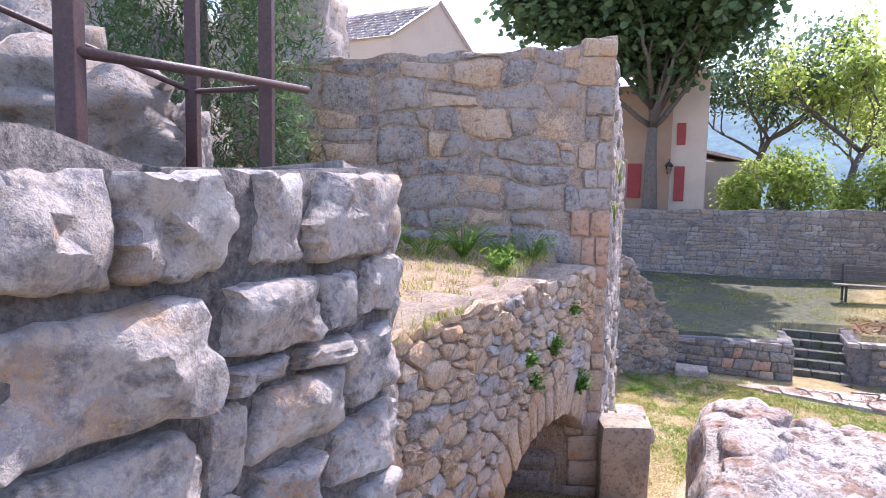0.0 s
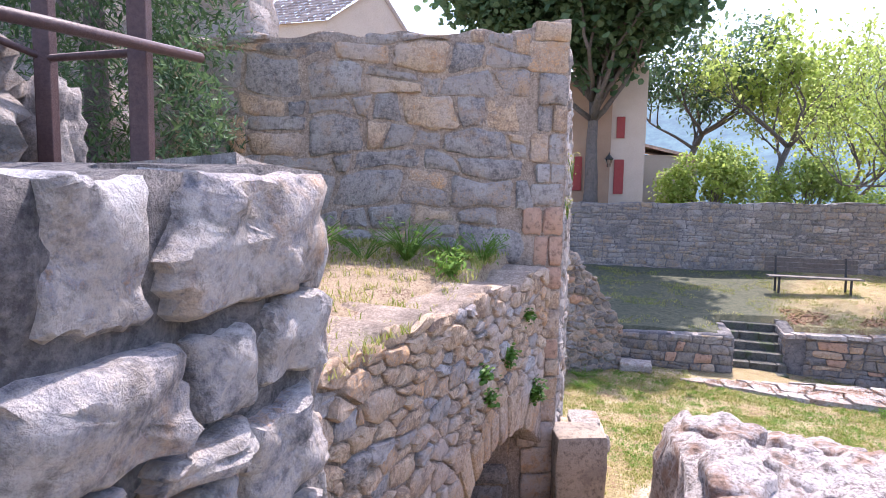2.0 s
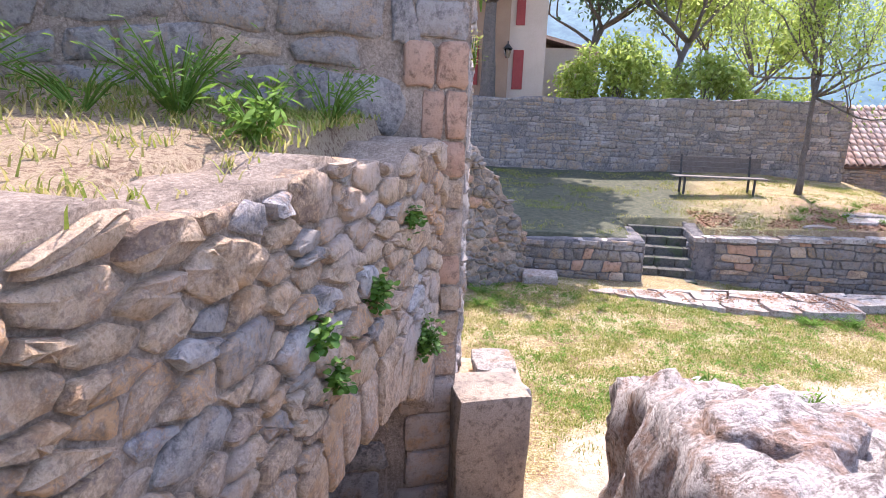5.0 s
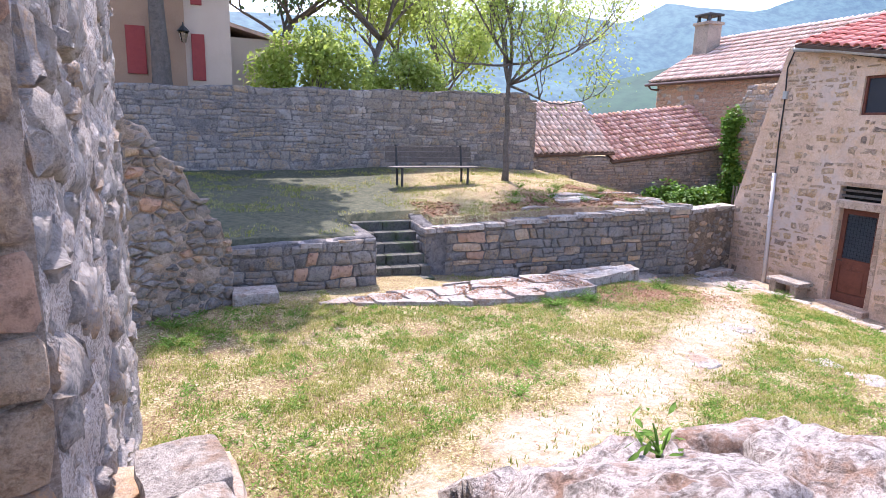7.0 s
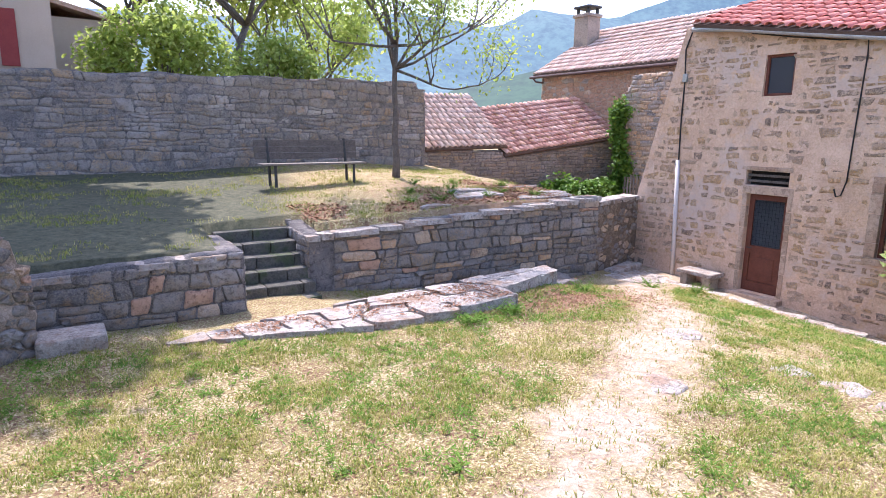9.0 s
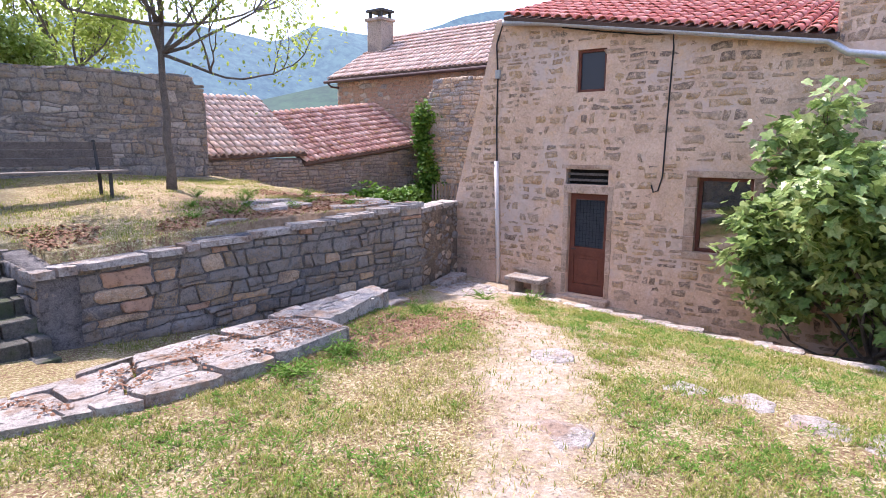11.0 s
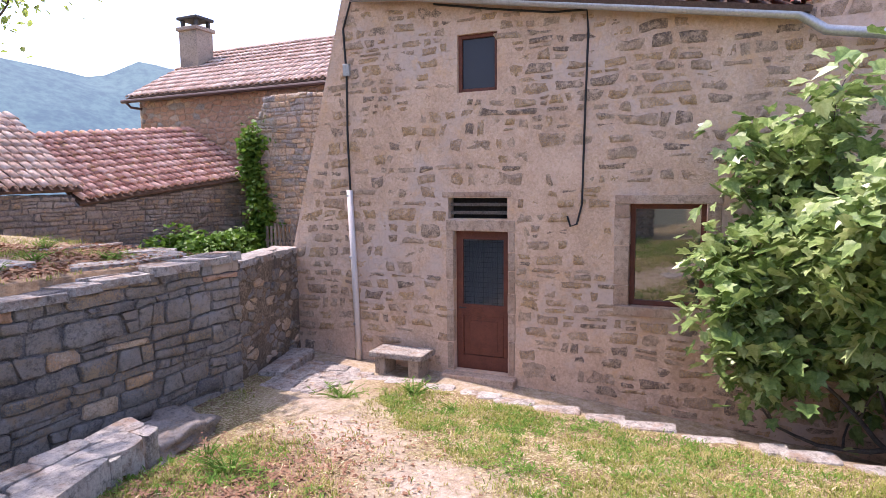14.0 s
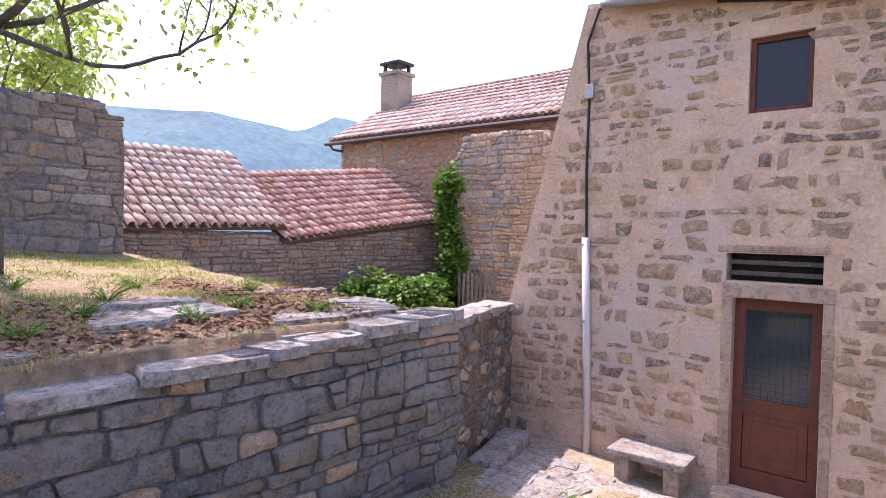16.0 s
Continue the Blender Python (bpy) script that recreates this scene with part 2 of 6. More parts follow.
SLATE = material("brown_stone_roof", [(0.22, 0.17, 0.15), (0.34, 0.27, 0.235), (0.42, 0.34, 0.30)], 6, 50, vary=0.7, bump=0.6)
DOOR_WOOD = material("red_brown_wood", [(0.10, 0.032, 0.02), (0.17, 0.056, 0.034)], 8, 80, rough=0.55, bump=0.2)
OLD_WOOD = material("old_grey_wood", [(0.10, 0.085, 0.075), (0.20, 0.17, 0.15), (0.28, 0.24, 0.21)], 10, 90, vary=0.4, bump=0.5)
BENCH_WOOD = material("bench_wood", [(0.12, 0.10, 0.085), (0.24, 0.21, 0.18)], 8, 80, vary=0.3, bump=0.3, rough=0.6)
RAIL_METAL = material("brown_painted_iron", [(0.055, 0.030, 0.030), (0.085, 0.048, 0.045)], 12, 90, rough=0.45, bump=0.15)
ZINC = material("zinc_gutter", [(0.38, 0.39, 0.41), (0.50, 0.51, 0.53)], 6, 40, rough=0.45, metal=0.6, bump=0.1)
PIPE_GREY = material("pale_plastic_pipe", [(0.55, 0.50, 0.48), (0.62, 0.57, 0.55)], 6, 40, rough=0.5, bump=0.05)
BLACK = material("black_cable", [(0.015, 0.015, 0.016), (0.025, 0.025, 0.027)], 10, 60, rough=0.5, bump=0)
IRON = material("dark_iron", [(0.03, 0.03, 0.032), (0.06, 0.058, 0.055)], 10, 60, rough=0.6, bump=0.1)
RED_PAINT = material("red_shutter_paint", [(0.24, 0.035, 0.035), (0.30, 0.05, 0.045)], 6, 60, rough=0.6, bump=0.1)
# Near-black for the shade inside openings; the door's backing leaf has it too.
SHADE_BLACK = material("shade_black", [(0.02, 0.019, 0.018), (0.035, 0.032, 0.03)], 3, 30, bump=0)
CURTAIN = material("grey_curtain", [(0.30, 0.29, 0.29), (0.40, 0.39, 0.38)], 5, 60, bump=0.1)
STRAW = material("straw_bits", [(0.26, 0.155, 0.095), (0.43, 0.33, 0.175), (0.56, 0.46, 0.29), (0.34, 0.29, 0.11)], 3, 40, vary=0.7, bump=0)
PINE_LITTER = material("brown_leaf_litter", [(0.22, 0.10, 0.06), (0.36, 0.20, 0.12), (0.30, 0.16, 0.10)], 4, 70, vary=0.4, bump=0.6)

GLASS = bpy.data.materials.new("window_glass")
GLASS.use_nodes = True
g = GLASS.node_tree.nodes["Principled BSDF"]
g.inputs["Base Color"].default_value = (0.9, 0.95, 0.95, 1)
g.inputs["Transmission Weight"].default_value, g.inputs["Roughness"].default_value, g.inputs["IOR"].default_value = 1.0, 0.02, 1.5


# large old panes that mirror the yard
MIRROR_PANE = bpy.data.materials.new("reflecting_window_glass")
MIRROR_PANE.use_nodes = True
g = MIRROR_PANE.node_tree.nodes["Principled BSDF"]
g.inputs["Base Color"].default_value = (0.035, 0.034, 0.028, 1)
g.inputs["Roughness"].default_value, g.inputs["IOR"].default_value = 0.03, 2.6


DARK_PANE = bpy.data.materials.new("dark_window_glass")
DARK_PANE.use_nodes = True
g = DARK_PANE.node_tree.nodes["Principled BSDF"]
g.inputs["Base Color"].default_value = (0.03, 0.033, 0.045, 1)
g.inputs["Roughness"].default_value, g.inputs["IOR"].default_value = 0.25, 1.35


# ---- mesh tools ----
def mesh_of(name, verts, faces, mat, smooth=False, sharp=0):
    me = bpy.data.meshes.new(name)
    me.from_pydata([tuple(v) for v in verts], [], faces)
    me.materials.append(mat)
    if smooth:
        me.polygons.foreach_set("use_smooth", [True] * len(me.polygons))
        if sharp:
            me.set_sharp_from_angle(angle=radians(sharp))
    me.update()
    return me


def part(name, bm, mat, parent=None, label="", smooth=False):
    me = bpy.data.meshes.new(name)
    bm.to_mesh(me)
    bm.free()
    me.materials.append(mat)
    if smooth:
        me.polygons.foreach_set("use_smooth", [True] * len(me.polygons))
    ob = new(name, me)
    ob.parent = parent
    return tagged(ob, label)


def child(name, me, parent, m=None, label=""):
    ob = new(name, me)
    ob.parent = parent
    if m is not None:
        ob.matrix_basis = m
    return tagged(ob, label)


def thing(name, at, label, category, group="", kind=""):
    ob = new(name)
    ob.empty_display_size = 0.1
    ob.matrix_basis = Matrix.Translation(at)
    return tagged(ob, label, category, group, kind)


def box_bm(sx, sy, sz, at=(0, 0, 0), bevel=0.0, bm=None, turn=None):
    bm = bm or bmesh.new()
    m = Matrix.Translation(at) @ (turn or Matrix.Identity(4)) @ Matrix.Diagonal((sx, sy, sz, 1))
    made = bmesh.ops.create_cube(bm, size=1, matrix=m)
    if bevel:
        edges = list({e for v in made["verts"] for e in v.link_edges})
        bmesh.ops.bevel(bm, geom=edges, offset=bevel, segments=2, affect="EDGES", profile=0.6)
    return bm


def tube_bm(points, radii, sides=8, bm=None):
    """A round bar along the points."""
    bm = bm or bmesh.new()
    rings = []
    pts = [Vector(p) for p in points]
    for i, p in enumerate(pts):
        d = (pts[min(i + 1, len(pts) - 1)] - pts[max(i - 1, 0)]).normalized()
        a = d.orthogonal().normalized() if i == 0 else (side - d * side.dot(d)).normalized()
        side, b = a, d.cross(a)
        r = radii[i] if hasattr(radii, "__len__") else radii
        rings.append([bm.verts.new(p + r * (a * math.cos(2 * math.pi * k / sides) + b * math.sin(2 * math.pi * k / sides))) for k in range(sides)])
    for r0, r1 in zip(rings, rings[1:]):
        for k in range(sides):
            bm.faces.new((r0[k], r0[(k + 1) % sides], r1[(k + 1) % sides], r1[k]))
    bm.faces.new(rings[0][::-1])
    bm.faces.new(rings[-1])
    return bm


def clip(poly, a, b, c):
    """The part of poly where a*u + b*v <= c."""
    out = []
    for i, p in enumerate(poly):
        q = poly[(i + 1) % len(poly)]
        dp, dq = a * p[0] + b * p[1] - c, a * q[0] + b * q[1] - c
        if dp <= 0:
            out.append(p)
        if dp * dq < 0:
            t = dp / (dp - dq)
            out.append((p[0] + t * (q[0] - p[0]), p[1] + t * (q[1] - p[1])))
    return out


def cells(u0, u1, v0, v1, su, sv, rng, jitter=0.32, course=0.3):
    """Stones in uneven courses: one polygon each, that fill the rectangle."""
    pts, v = [], v0
    while v < v1:
        h = sv * rng.uniform(1 - course, 1 + course)
        u = u0 - rng.random() * su
        while u < u1 + su:
            w = su * rng.uniform(0.55, 1.5)
            pts.append((u + w / 2 + rng.uniform(-jitter, jitter) * w * 0.3, v + h / 2 + rng.uniform(-jitter, jitter) * h))
            u += w
        v += h
    k = su / sv
    arr = np.array(pts)
    out = []
    for p in pts:
        if not (u0 <= p[0] <= u1 and v0 <= p[1] <= v1):
            continue
        poly = [(u0, v0), (u1, v0), (u1, v1), (u0, v1)]
        d2 = (arr[:, 0] - p[0]) ** 2 + ((arr[:, 1] - p[1]) * k) ** 2
        for j in np.argsort(d2)[1:15]:
            q = arr[j]
            a, b = q[0] - p[0], (q[1] - p[1]) * k * k
            c = a * (p[0] + q[0]) / 2 + b * (p[1] + q[1]) / 2
            poly = clip(poly, a, b, c)
            if len(poly) < 3:
                break
        if len(poly) >= 3:
            out.append(poly)
    return out


def courses(u0, u1, v0, v1, su, sv, rng, jitter=0.3):
    """Roughly squared stones in wavy courses, some of them split in two: one polygon each."""
    out, v, k = [], v0, 0
    low = [rng.uniform(0, 6.28) for _ in range(3)]

    def wave(u, ph):
        return sv * jitter * 0.35 * (math.sin(u * 1.9 + ph[0]) + 0.6 * math.sin(u * 4.7 + ph[1]) + 0.4 * math.sin(u * 9.1 + ph[2]))

    while v < v1:
        h = sv * rng.choice((0.6, 0.85, 1.0, 1.15, 1.35))
        high = [rng.uniform(0, 6.28) for _ in range(3)]
        u = u0 - rng.random() * su
        lean = rng.uniform(-0.1, 0.1) * h
        while u < u1:
            w = su * rng.choice((0.45, 0.7, 0.9, 1.1, 1.4, 1.7))
            nxt = rng.uniform(-0.18, 0.18) * h
            a, b = max(u, u0), min(u + w, u1)
            if b - a > 0.05:
                def lo(x):
                    return v + (wave(x, low) if v > v0 else 0)

                def hi(x):
                    return v + h + wave(x, high)
                al, bl = (lean if a > u0 else 0), (nxt if b < u1 else 0)
                if rng.random() < 0.16 and h > sv * 0.9:
                    c = rng.uniform(0.35, 0.65)
                    m0, m1 = lo(a) + (hi(a) - lo(a)) * c, lo(b) + (hi(b) - lo(b)) * (c + rng.uniform(-0.12, 0.12))
                    out.append([(a - al, lo(a)), (b - bl, lo(b)), (b, m1), (a, m0)])
                    out.append([(a, m0), (b, m1), (b + bl, hi(b)), (a + al, hi(a))])
                else:
                    m = (a + b) / 2
                    out.append([(a - al, lo(a)), (m, lo(m)), (b - bl, lo(b)), (b + bl, hi(b)), (m, hi(m) + rng.uniform(-0.03, 0.03) * h), (a + al, hi(a))])
            lean = nxt
            u += w
        v += h
        low = high
    return out


def rubble(u0, u1, v0, v1, su, sv, rng, jitter=0.3):
    """Random rubble of mixed sizes, small stones wedged between large ones, with beds that wander: one polygon each."""
    k = su / sv
    pts, tries = [], 0
    grid = collections.defaultdict(list)
    want = int(1.5 * (u1 - u0) * (v1 - v0) / (su * sv)) + 4
    while len(pts) < want and tries < want * 14:
        tries += 1
        r = su * rng.choice((0.34, 0.42, 0.5, 0.6, 0.72)) * (1 if tries < want * 5 else 0.62)
        u, v = rng.uniform(u0 - su * 0.4, u1 + su * 0.4), rng.uniform(v0 - sv * 0.4, v1 + sv * 0.4)
        gu, gv = int(math.floor(u / su)), int(math.floor(v / sv))
        near = [q for a in (-2, -1, 0, 1, 2) for b in (-2, -1, 0, 1, 2) for q in grid[gu + a, gv + b]]
        if all((u - q[0]) ** 2 + ((v - q[1]) * k) ** 2 > (0.78 * (r + q[2])) ** 2 for q in near):
            pts.append((u, v, r))
            grid[gu, gv].append((u, v, r))
    arr = np.array(pts)
    seed = rng.uniform(0, 50)

    def bed(p):
        w = noise.noise(Vector((p[0] * 1.1, p[1] * 1.3, seed)))
        x = noise.noise(Vector((p[0] * 1.4 + 7, p[1] * 1.1, seed)))
        edge = min(1, max(0, p[0] - u0) / 0.3, max(0, u1 - p[0]) / 0.3)
        low = min(1, max(0, p[1] - v0) / 0.3)
        return (p[0] + jitter * 0.35 * su * x * edge, p[1] + jitter * 0.9 * su * w * low)

    out = []
    for p in pts:
        poly = [(u0, v0), (u1, v0), (u1, v1), (u0, v1)]
        d2 = (arr[:, 0] - p[0]) ** 2 + ((arr[:, 1] - p[1]) * k) ** 2
        for j in np.argsort(d2)[1:17]:
            q = arr[j]
            a, b = 2 * (q[0] - p[0]), 2 * (q[1] - p[1]) * k * k
            c = q[0] ** 2 + (q[1] * k) ** 2 - q[2] ** 2 - p[0] ** 2 - (p[1] * k) ** 2 + p[2] ** 2
            poly = clip(poly, a, b, c)
            if len(poly) < 3:
                break
        if len(poly) >= 3 and max(q[0] for q in poly) - min(q[0] for q in poly) > 0.04:
            out.append([bed(q) for q in poly])
    return out


def stone_geometry(poly, joint, proud, deep, rng, flat=0.8, finer=False, edge=1.0):
    """A stone from its outline (u, v): the centre, and vertices (u, depth, v) round it with faces."""
    cu = sum(p[0] for p in poly) / len(poly)
    cv = sum(p[1] for p in poly) / len(poly)
    ring = []
    for i, p in enumerate(poly):
        q = poly[(i + 1) % len(poly)]
        if math.hypot(q[0] - p[0], q[1] - p[1]) < 0.015:
            ring.append(((p[0] + q[0]) / 2, (p[1] + q[1]) / 2))
            continue
        for t in ((0.13, 0.5, 0.87) if not finer else (0.12, 0.3, 0.5, 0.7, 0.88)):
            ring.append((p[0] + t * (q[0] - p[0]), p[1] + t * (q[1] - p[1])))
    out = []
    for p in ring:
        du, dv = p[0] - cu, p[1] - cv
        r = math.hypot(du, dv) or 1
        s = max(0.35, 1 - joint / r) * (1 + edge * rng.uniform(-0.08, 0.05))
        out.append((du * s, dv * s))
    n = len(out)
    tilt_u, tilt_v = rng.uniform(-1.6, 1.6) * proud, rng.uniform(-1.6, 1.6) * proud
    seed = rng.uniform(0, 90)
    verts, faces = [(p[0], -deep, p[1]) for p in out], []
    steps = ((0.975, 0.6), (flat, 1.0)) if not finer else ((0.97, 0.55), (0.88, 0.88), (0.62, 1.04), (0.3, 1.1))
    for s, h in steps:
        for p in out:
            w = rng.uniform(-0.28, 0.28) * proud if not finer else proud * 0.9 * noise.noise(Vector((p[0] * s * 9, p[1] * s * 9, seed)))
            verts.append((p[0] * s, proud * h + tilt_u * p[0] + tilt_v * p[1] + w, p[1] * s))
    verts.append((0, proud * 1.12, 0))
    for k in range(len(steps)):
        for i in range(n):
            j = (i + 1) % n
            faces.append((k * n + i, (k + 1) * n + i, (k + 1) * n + j, k * n + j))
    top = len(steps) * n
    for i in range(n):
        faces.append((top + i, len(verts) - 1, top + (i + 1) % n))
    return (cu, cv), verts, faces


def lay_stones(parent, polys, m, mat, rng, joint=0.012, proud=0.03, deep=0.05, keep=300, near=None, name="stone", flat=0.8, finer=False, mats=None):
    """Lays the stones on the face m (its x along, y out, z up): the nearest as parts, the others joined."""
    if near is not None:
        polys = sorted(polys, key=lambda p: abs(sum(q[0] for q in p) / len(p) - near))
    rest_v, rest_f = [], []
    for i, poly in enumerate(polys):
        (cu, cv), verts, faces = stone_geometry(poly, joint, proud * rng.uniform(0.5, 1.4), deep, rng, flat, finer)
        if i < keep:
            ob = child(name, mesh_of(name, verts, faces, mats(cu, cv) if mats else mat, True, 0 if finer else 58), parent)
            ob.matrix_basis = m @ Matrix.Translation((cu, 0, cv))
        else:
            base = len(rest_v)
            rest_v += [(m @ Vector((v[0] + cu, v[1], v[2] + cv))) for v in verts]
            rest_f += [tuple(base + q for q in f) for f in faces]
    if rest_v:
        tagged(child(name + "s_rest", mesh_of(name + "s", rest_v, rest_f, mat, True, 58), parent), "further stones of the same wall", kind="stuff")


def face(origin, along):
    """A wall face's matrix: x along, y outward (to the left of along), z up."""
    d = Vector((along[0], along[1], 0)).normalized()
    n = Vector((-d.y, d.x, 0))
    return Matrix.Translation(origin) @ Matrix(((d.x, n.x, 0, 0), (d.y, n.y, 0, 0), (0, 0, 1, 0), (0, 0, 0, 1)))


def rough_body(name, m, u0, u1, low, top, thick, mat, cell=0.15, rough=0.02, hole=None, parent=None):
    """The core of a wall behind its stones, with an uneven top; hole(u, v) leaves openings."""
    nu = max(2, round((u1 - u0) / cell))
    vmax = max(top(u0 + (u1 - u0) * i / nu) for i in range(nu + 1))
    nv = max(2, round((vmax - low) / cell))
    verts, index, faces = [], {}, []

    def vert(i, j, s):
        key = (i, j, s)
        if key not in index:
            u = u0 + (u1 - u0) * i / nu
            t = top(u)
            v = low + (t - low) * j / nv
            w = m @ Vector((u, 0, v))
            d = rough * (noise.noise(w * 4) + 0.6 * noise.noise(w * 11))
            up = (rough * 1.5 * noise.noise(w * 5 + Vector((9, 0, 0)))) if j == nv else 0
            verts.append(m @ Vector((u, (d if s == 0 else -thick + d), v + up)))
            index[key] = len(verts) - 1
        return index[key]

    full = {(i, j) for i in range(nu) for j in range(nv)
            if not (hole and hole(u0 + (u1 - u0) * (i + 0.5) / nu, low + (top(u0 + (u1 - u0) * (i + 0.5) / nu) - low) * (j + 0.5) / nv))}
    for i, j in full:
        a = [(i, j), (i + 1, j), (i + 1, j + 1), (i, j + 1)]
        faces.append([vert(*p, 0) for p in a][::-1])
        faces.append([vert(*p, 1) for p in a])
        for (p, q), nb in (((a[0], a[1]), (i, j - 1)), ((a[1], a[2]), (i + 1, j)), ((a[2], a[3]), (i, j + 1)), ((a[3], a[0]), (i - 1, j))):
            if nb not in full:
                faces.append([vert(*p, 0), vert(*q, 0), vert(*q, 1), vert(*p, 1)])
    ob = new(name, mesh_of(name, verts, faces, mat, True))
    ob.parent = parent
    return ob

# ---- ground ----
def lerp_rows(x, rows):
    for (a, b), (c, d) in zip(rows, rows[1:]):
        if x <= c:
            return b if x <= a else b + (d - b) * (x - a) / (c - a)
    return rows[-1][1]


KERB = ((16.0, 10.95), (13.5, 10.45), (11.3, 10.05), (8.5, 9.6), (5.0, 8.9))


def kerb_x(y):
    return lerp_rows(-y, [(-a, b) for a, b in KERB])


def lawn_z(x, y):
    near = lerp_rows(y, [(-4, 2.7), (0, 2.5), (3.5, 1.8), (5.2, 1.32), (6.7, 0.98), (8.5, 0.72), (10.2, 0.54), (12, 0.44), (14.2, 0.42), (16, 0.36)])
    down = lerp_rows(x, [(4.5, 0.46), (6.4, 0.39), (8, 0.17), (9.6, -0.11), (10.5, -0.2), (11.5, -0.3)])
    k = min(1, max(0, (x - 1.8) / 3.0))
    k = k * k * (3 - 2 * k)
    z = near + (down - near) * k
    if y > 13.9 and x > 2.5:
        z -= min(1, (y - 13.9) / 0.5) * min(1, (x - 2.5) / 1.5) * lerp_rows(x, [(2, 0.0), (3.3, 0.2), (6, 0.38), (8, 0.25), (9.4, 0.05)])
    return z


def terrace_z(x, y):
    return 1.22 + 0.2 * min(1, max(0, (x - 2) / 5)) + max(0, y - 15.5) * (0.085 if x < 6 else 0.085 - 0.012 * min(2.5, x - 6))


def ground_z(x, y):
    bumps = 0.018 * noise.noise(Vector((x * 1.7, y * 1.7, 0))) + 0.008 * noise.noise(Vector((x * 6, y * 6, 3)))
    if y > 22.15 and x < 9:
        z = 3.55
    elif (x < 1.9 and y > 14.95) or (x > 3.42 and x < 9.25 and y > 15.85) or (1.8 < x < 3.5 and y > 16.62):
        z = terrace_z(x, y)
    elif x >= 9.25 and y > 16.3 or y > 22.15:
        z = -0.6
    elif x > kerb_x(y) + 0.16:
        z = lerp_rows(y, [(4, -1.0), (8, -0.85), (10.5, -0.62), (13, -0.42), (16, -0.3)])
    else:
        z = lawn_z(x, y)
    return z + bumps


def patch(name, x0, x1, y0, y1, step, fn, mat, outer=None):
    nx, ny = round((x1 - x0) / step), round((y1 - y0) / step)
    verts = [(x0 + (x1 - x0) * i / nx, y0 + (y1 - y0) * j / ny, 0) for j in range(ny + 1) for i in range(nx + 1)]
    verts = [(x, y, fn(x, y)) for x, y, _ in verts]
    faces = [(j * (nx + 1) + i, j * (nx + 1) + i + 1, (j + 1) * (nx + 1) + i + 1, (j + 1) * (nx + 1) + i) for j in range(ny) for i in range(nx)]
    if outer:
        # the sheet goes on to the horizon in a skirt of wide rings
        rim = [i for i in range(nx + 1)] + [j * (nx + 1) + nx for j in range(1, ny + 1)] + [ny * (nx + 1) + i for i in range(nx - 1, -1, -1)] + [j * (nx + 1) for j in range(ny - 1, 0, -1)]
        cx, cy = (x0 + x1) / 2, (y0 + y1) / 2
        last = rim
        for k, (grow, z) in enumerate(outer):
            ring = []
            for r in rim:
                vx, vy, vz = verts[r]
                verts.append((cx + (vx - cx) * grow, cy + (vy - cy) * grow, vz if z is None else z))
                ring.append(len(verts) - 1)
            for a in range(len(rim)):
                b = (a + 1) % len(rim)
                faces.append((last[a], ring[a], ring[b], last[b]))
            last = ring
    return new(name, mesh_of(name, verts, faces, mat, True))


ground = patch("ground", -7, 13, -5, 25, 0.125, ground_z, LAWN, outer=((1.3, None), (2.5, -2.0), (12, -6.0), (150, -30.0)))
tagged(ground, "patchy dry lawn sloping down between old stone walls", "ground", kind="structure")


# worn parts of the sheet: trodden sand along the line walked, bare earth with the terrace's shade painted in, brown
# litter
TRAIL = ((-0.4, -3.0), (-0.4, 5.0), (-0.1, 6.9), (0.6, 7.9), (1.2, 8.6), (2.2, 9.2), (3.1, 9.6), (4.4, 10.35), (5.6, 11.0), (7.0, 11.8), (7.9, 12.9), (8.6, 13.8), (9.6, 14.6), (10.8, 15.3))


def trail_distance(x, y):
    best = 99
    for (ax, ay), (bx, by) in zip(TRAIL, TRAIL[1:]):
        t = max(0, min(1, ((x - ax) * (bx - ax) + (y - ay) * (by - ay)) / ((bx - ax) ** 2 + (by - ay) ** 2)))
        best = min(best, math.hypot(x - ax - t * (bx - ax), y - ay - t * (by - ay)))
    return best


layer = ground.data.color_attributes.new("wear_shade", "FLOAT_COLOR", "POINT")
for i, v in enumerate(ground.data.vertices):
    x, y, z = v.co
    sand = soil_shade = litter = 0.0
    if -3 < x < 12 and -6 < y < 17 and z < 1.0 or (y < 8 and -2 < x < 4):
        wob = 0.45 * noise.noise(Vector((x * 1.3, y * 1.3, 6))) + 0.3 * noise.noise(Vector((x * 3.7, y * 3.7, 2)))
        wide = 0.6 + 0.5 * min(1, max(0, (x - 3.5) / 3))
        sand = max(0, 1.05 - 0.2 * min(1, max(0, (x - 3.5) / 3)) - (trail_distance(x, y) + wob) / wide)
        litter = max(0, 1.0 - math.hypot((x - 6.3) / 2.1, (y - 13.2) / 1.1)) * 1.3 + 0.35 * max(0, noise.noise(Vector((x * 0.7, y * 0.9, 21))))
        if x > kerb_x(y):
            sand = 0.6
    elif 14.9 < y < 22.2 and x < 9.3:
        # mask along the edge of the terrace's shade, darkens the earth there
        soil_shade = max(0, min(1, (4.6 - x + 0.25 * (y - 18)) / 1.6))
        litter = max(0, min(1, (x - 4.5) / 2)) * max(0, min(1.0, (19.5 - y) / 2.0)) * 0.9
    layer.data[i].color = (min(1, sand), soil_shade, min(1, litter), 1)

# ---- masonry ----
R = random.Random(11)


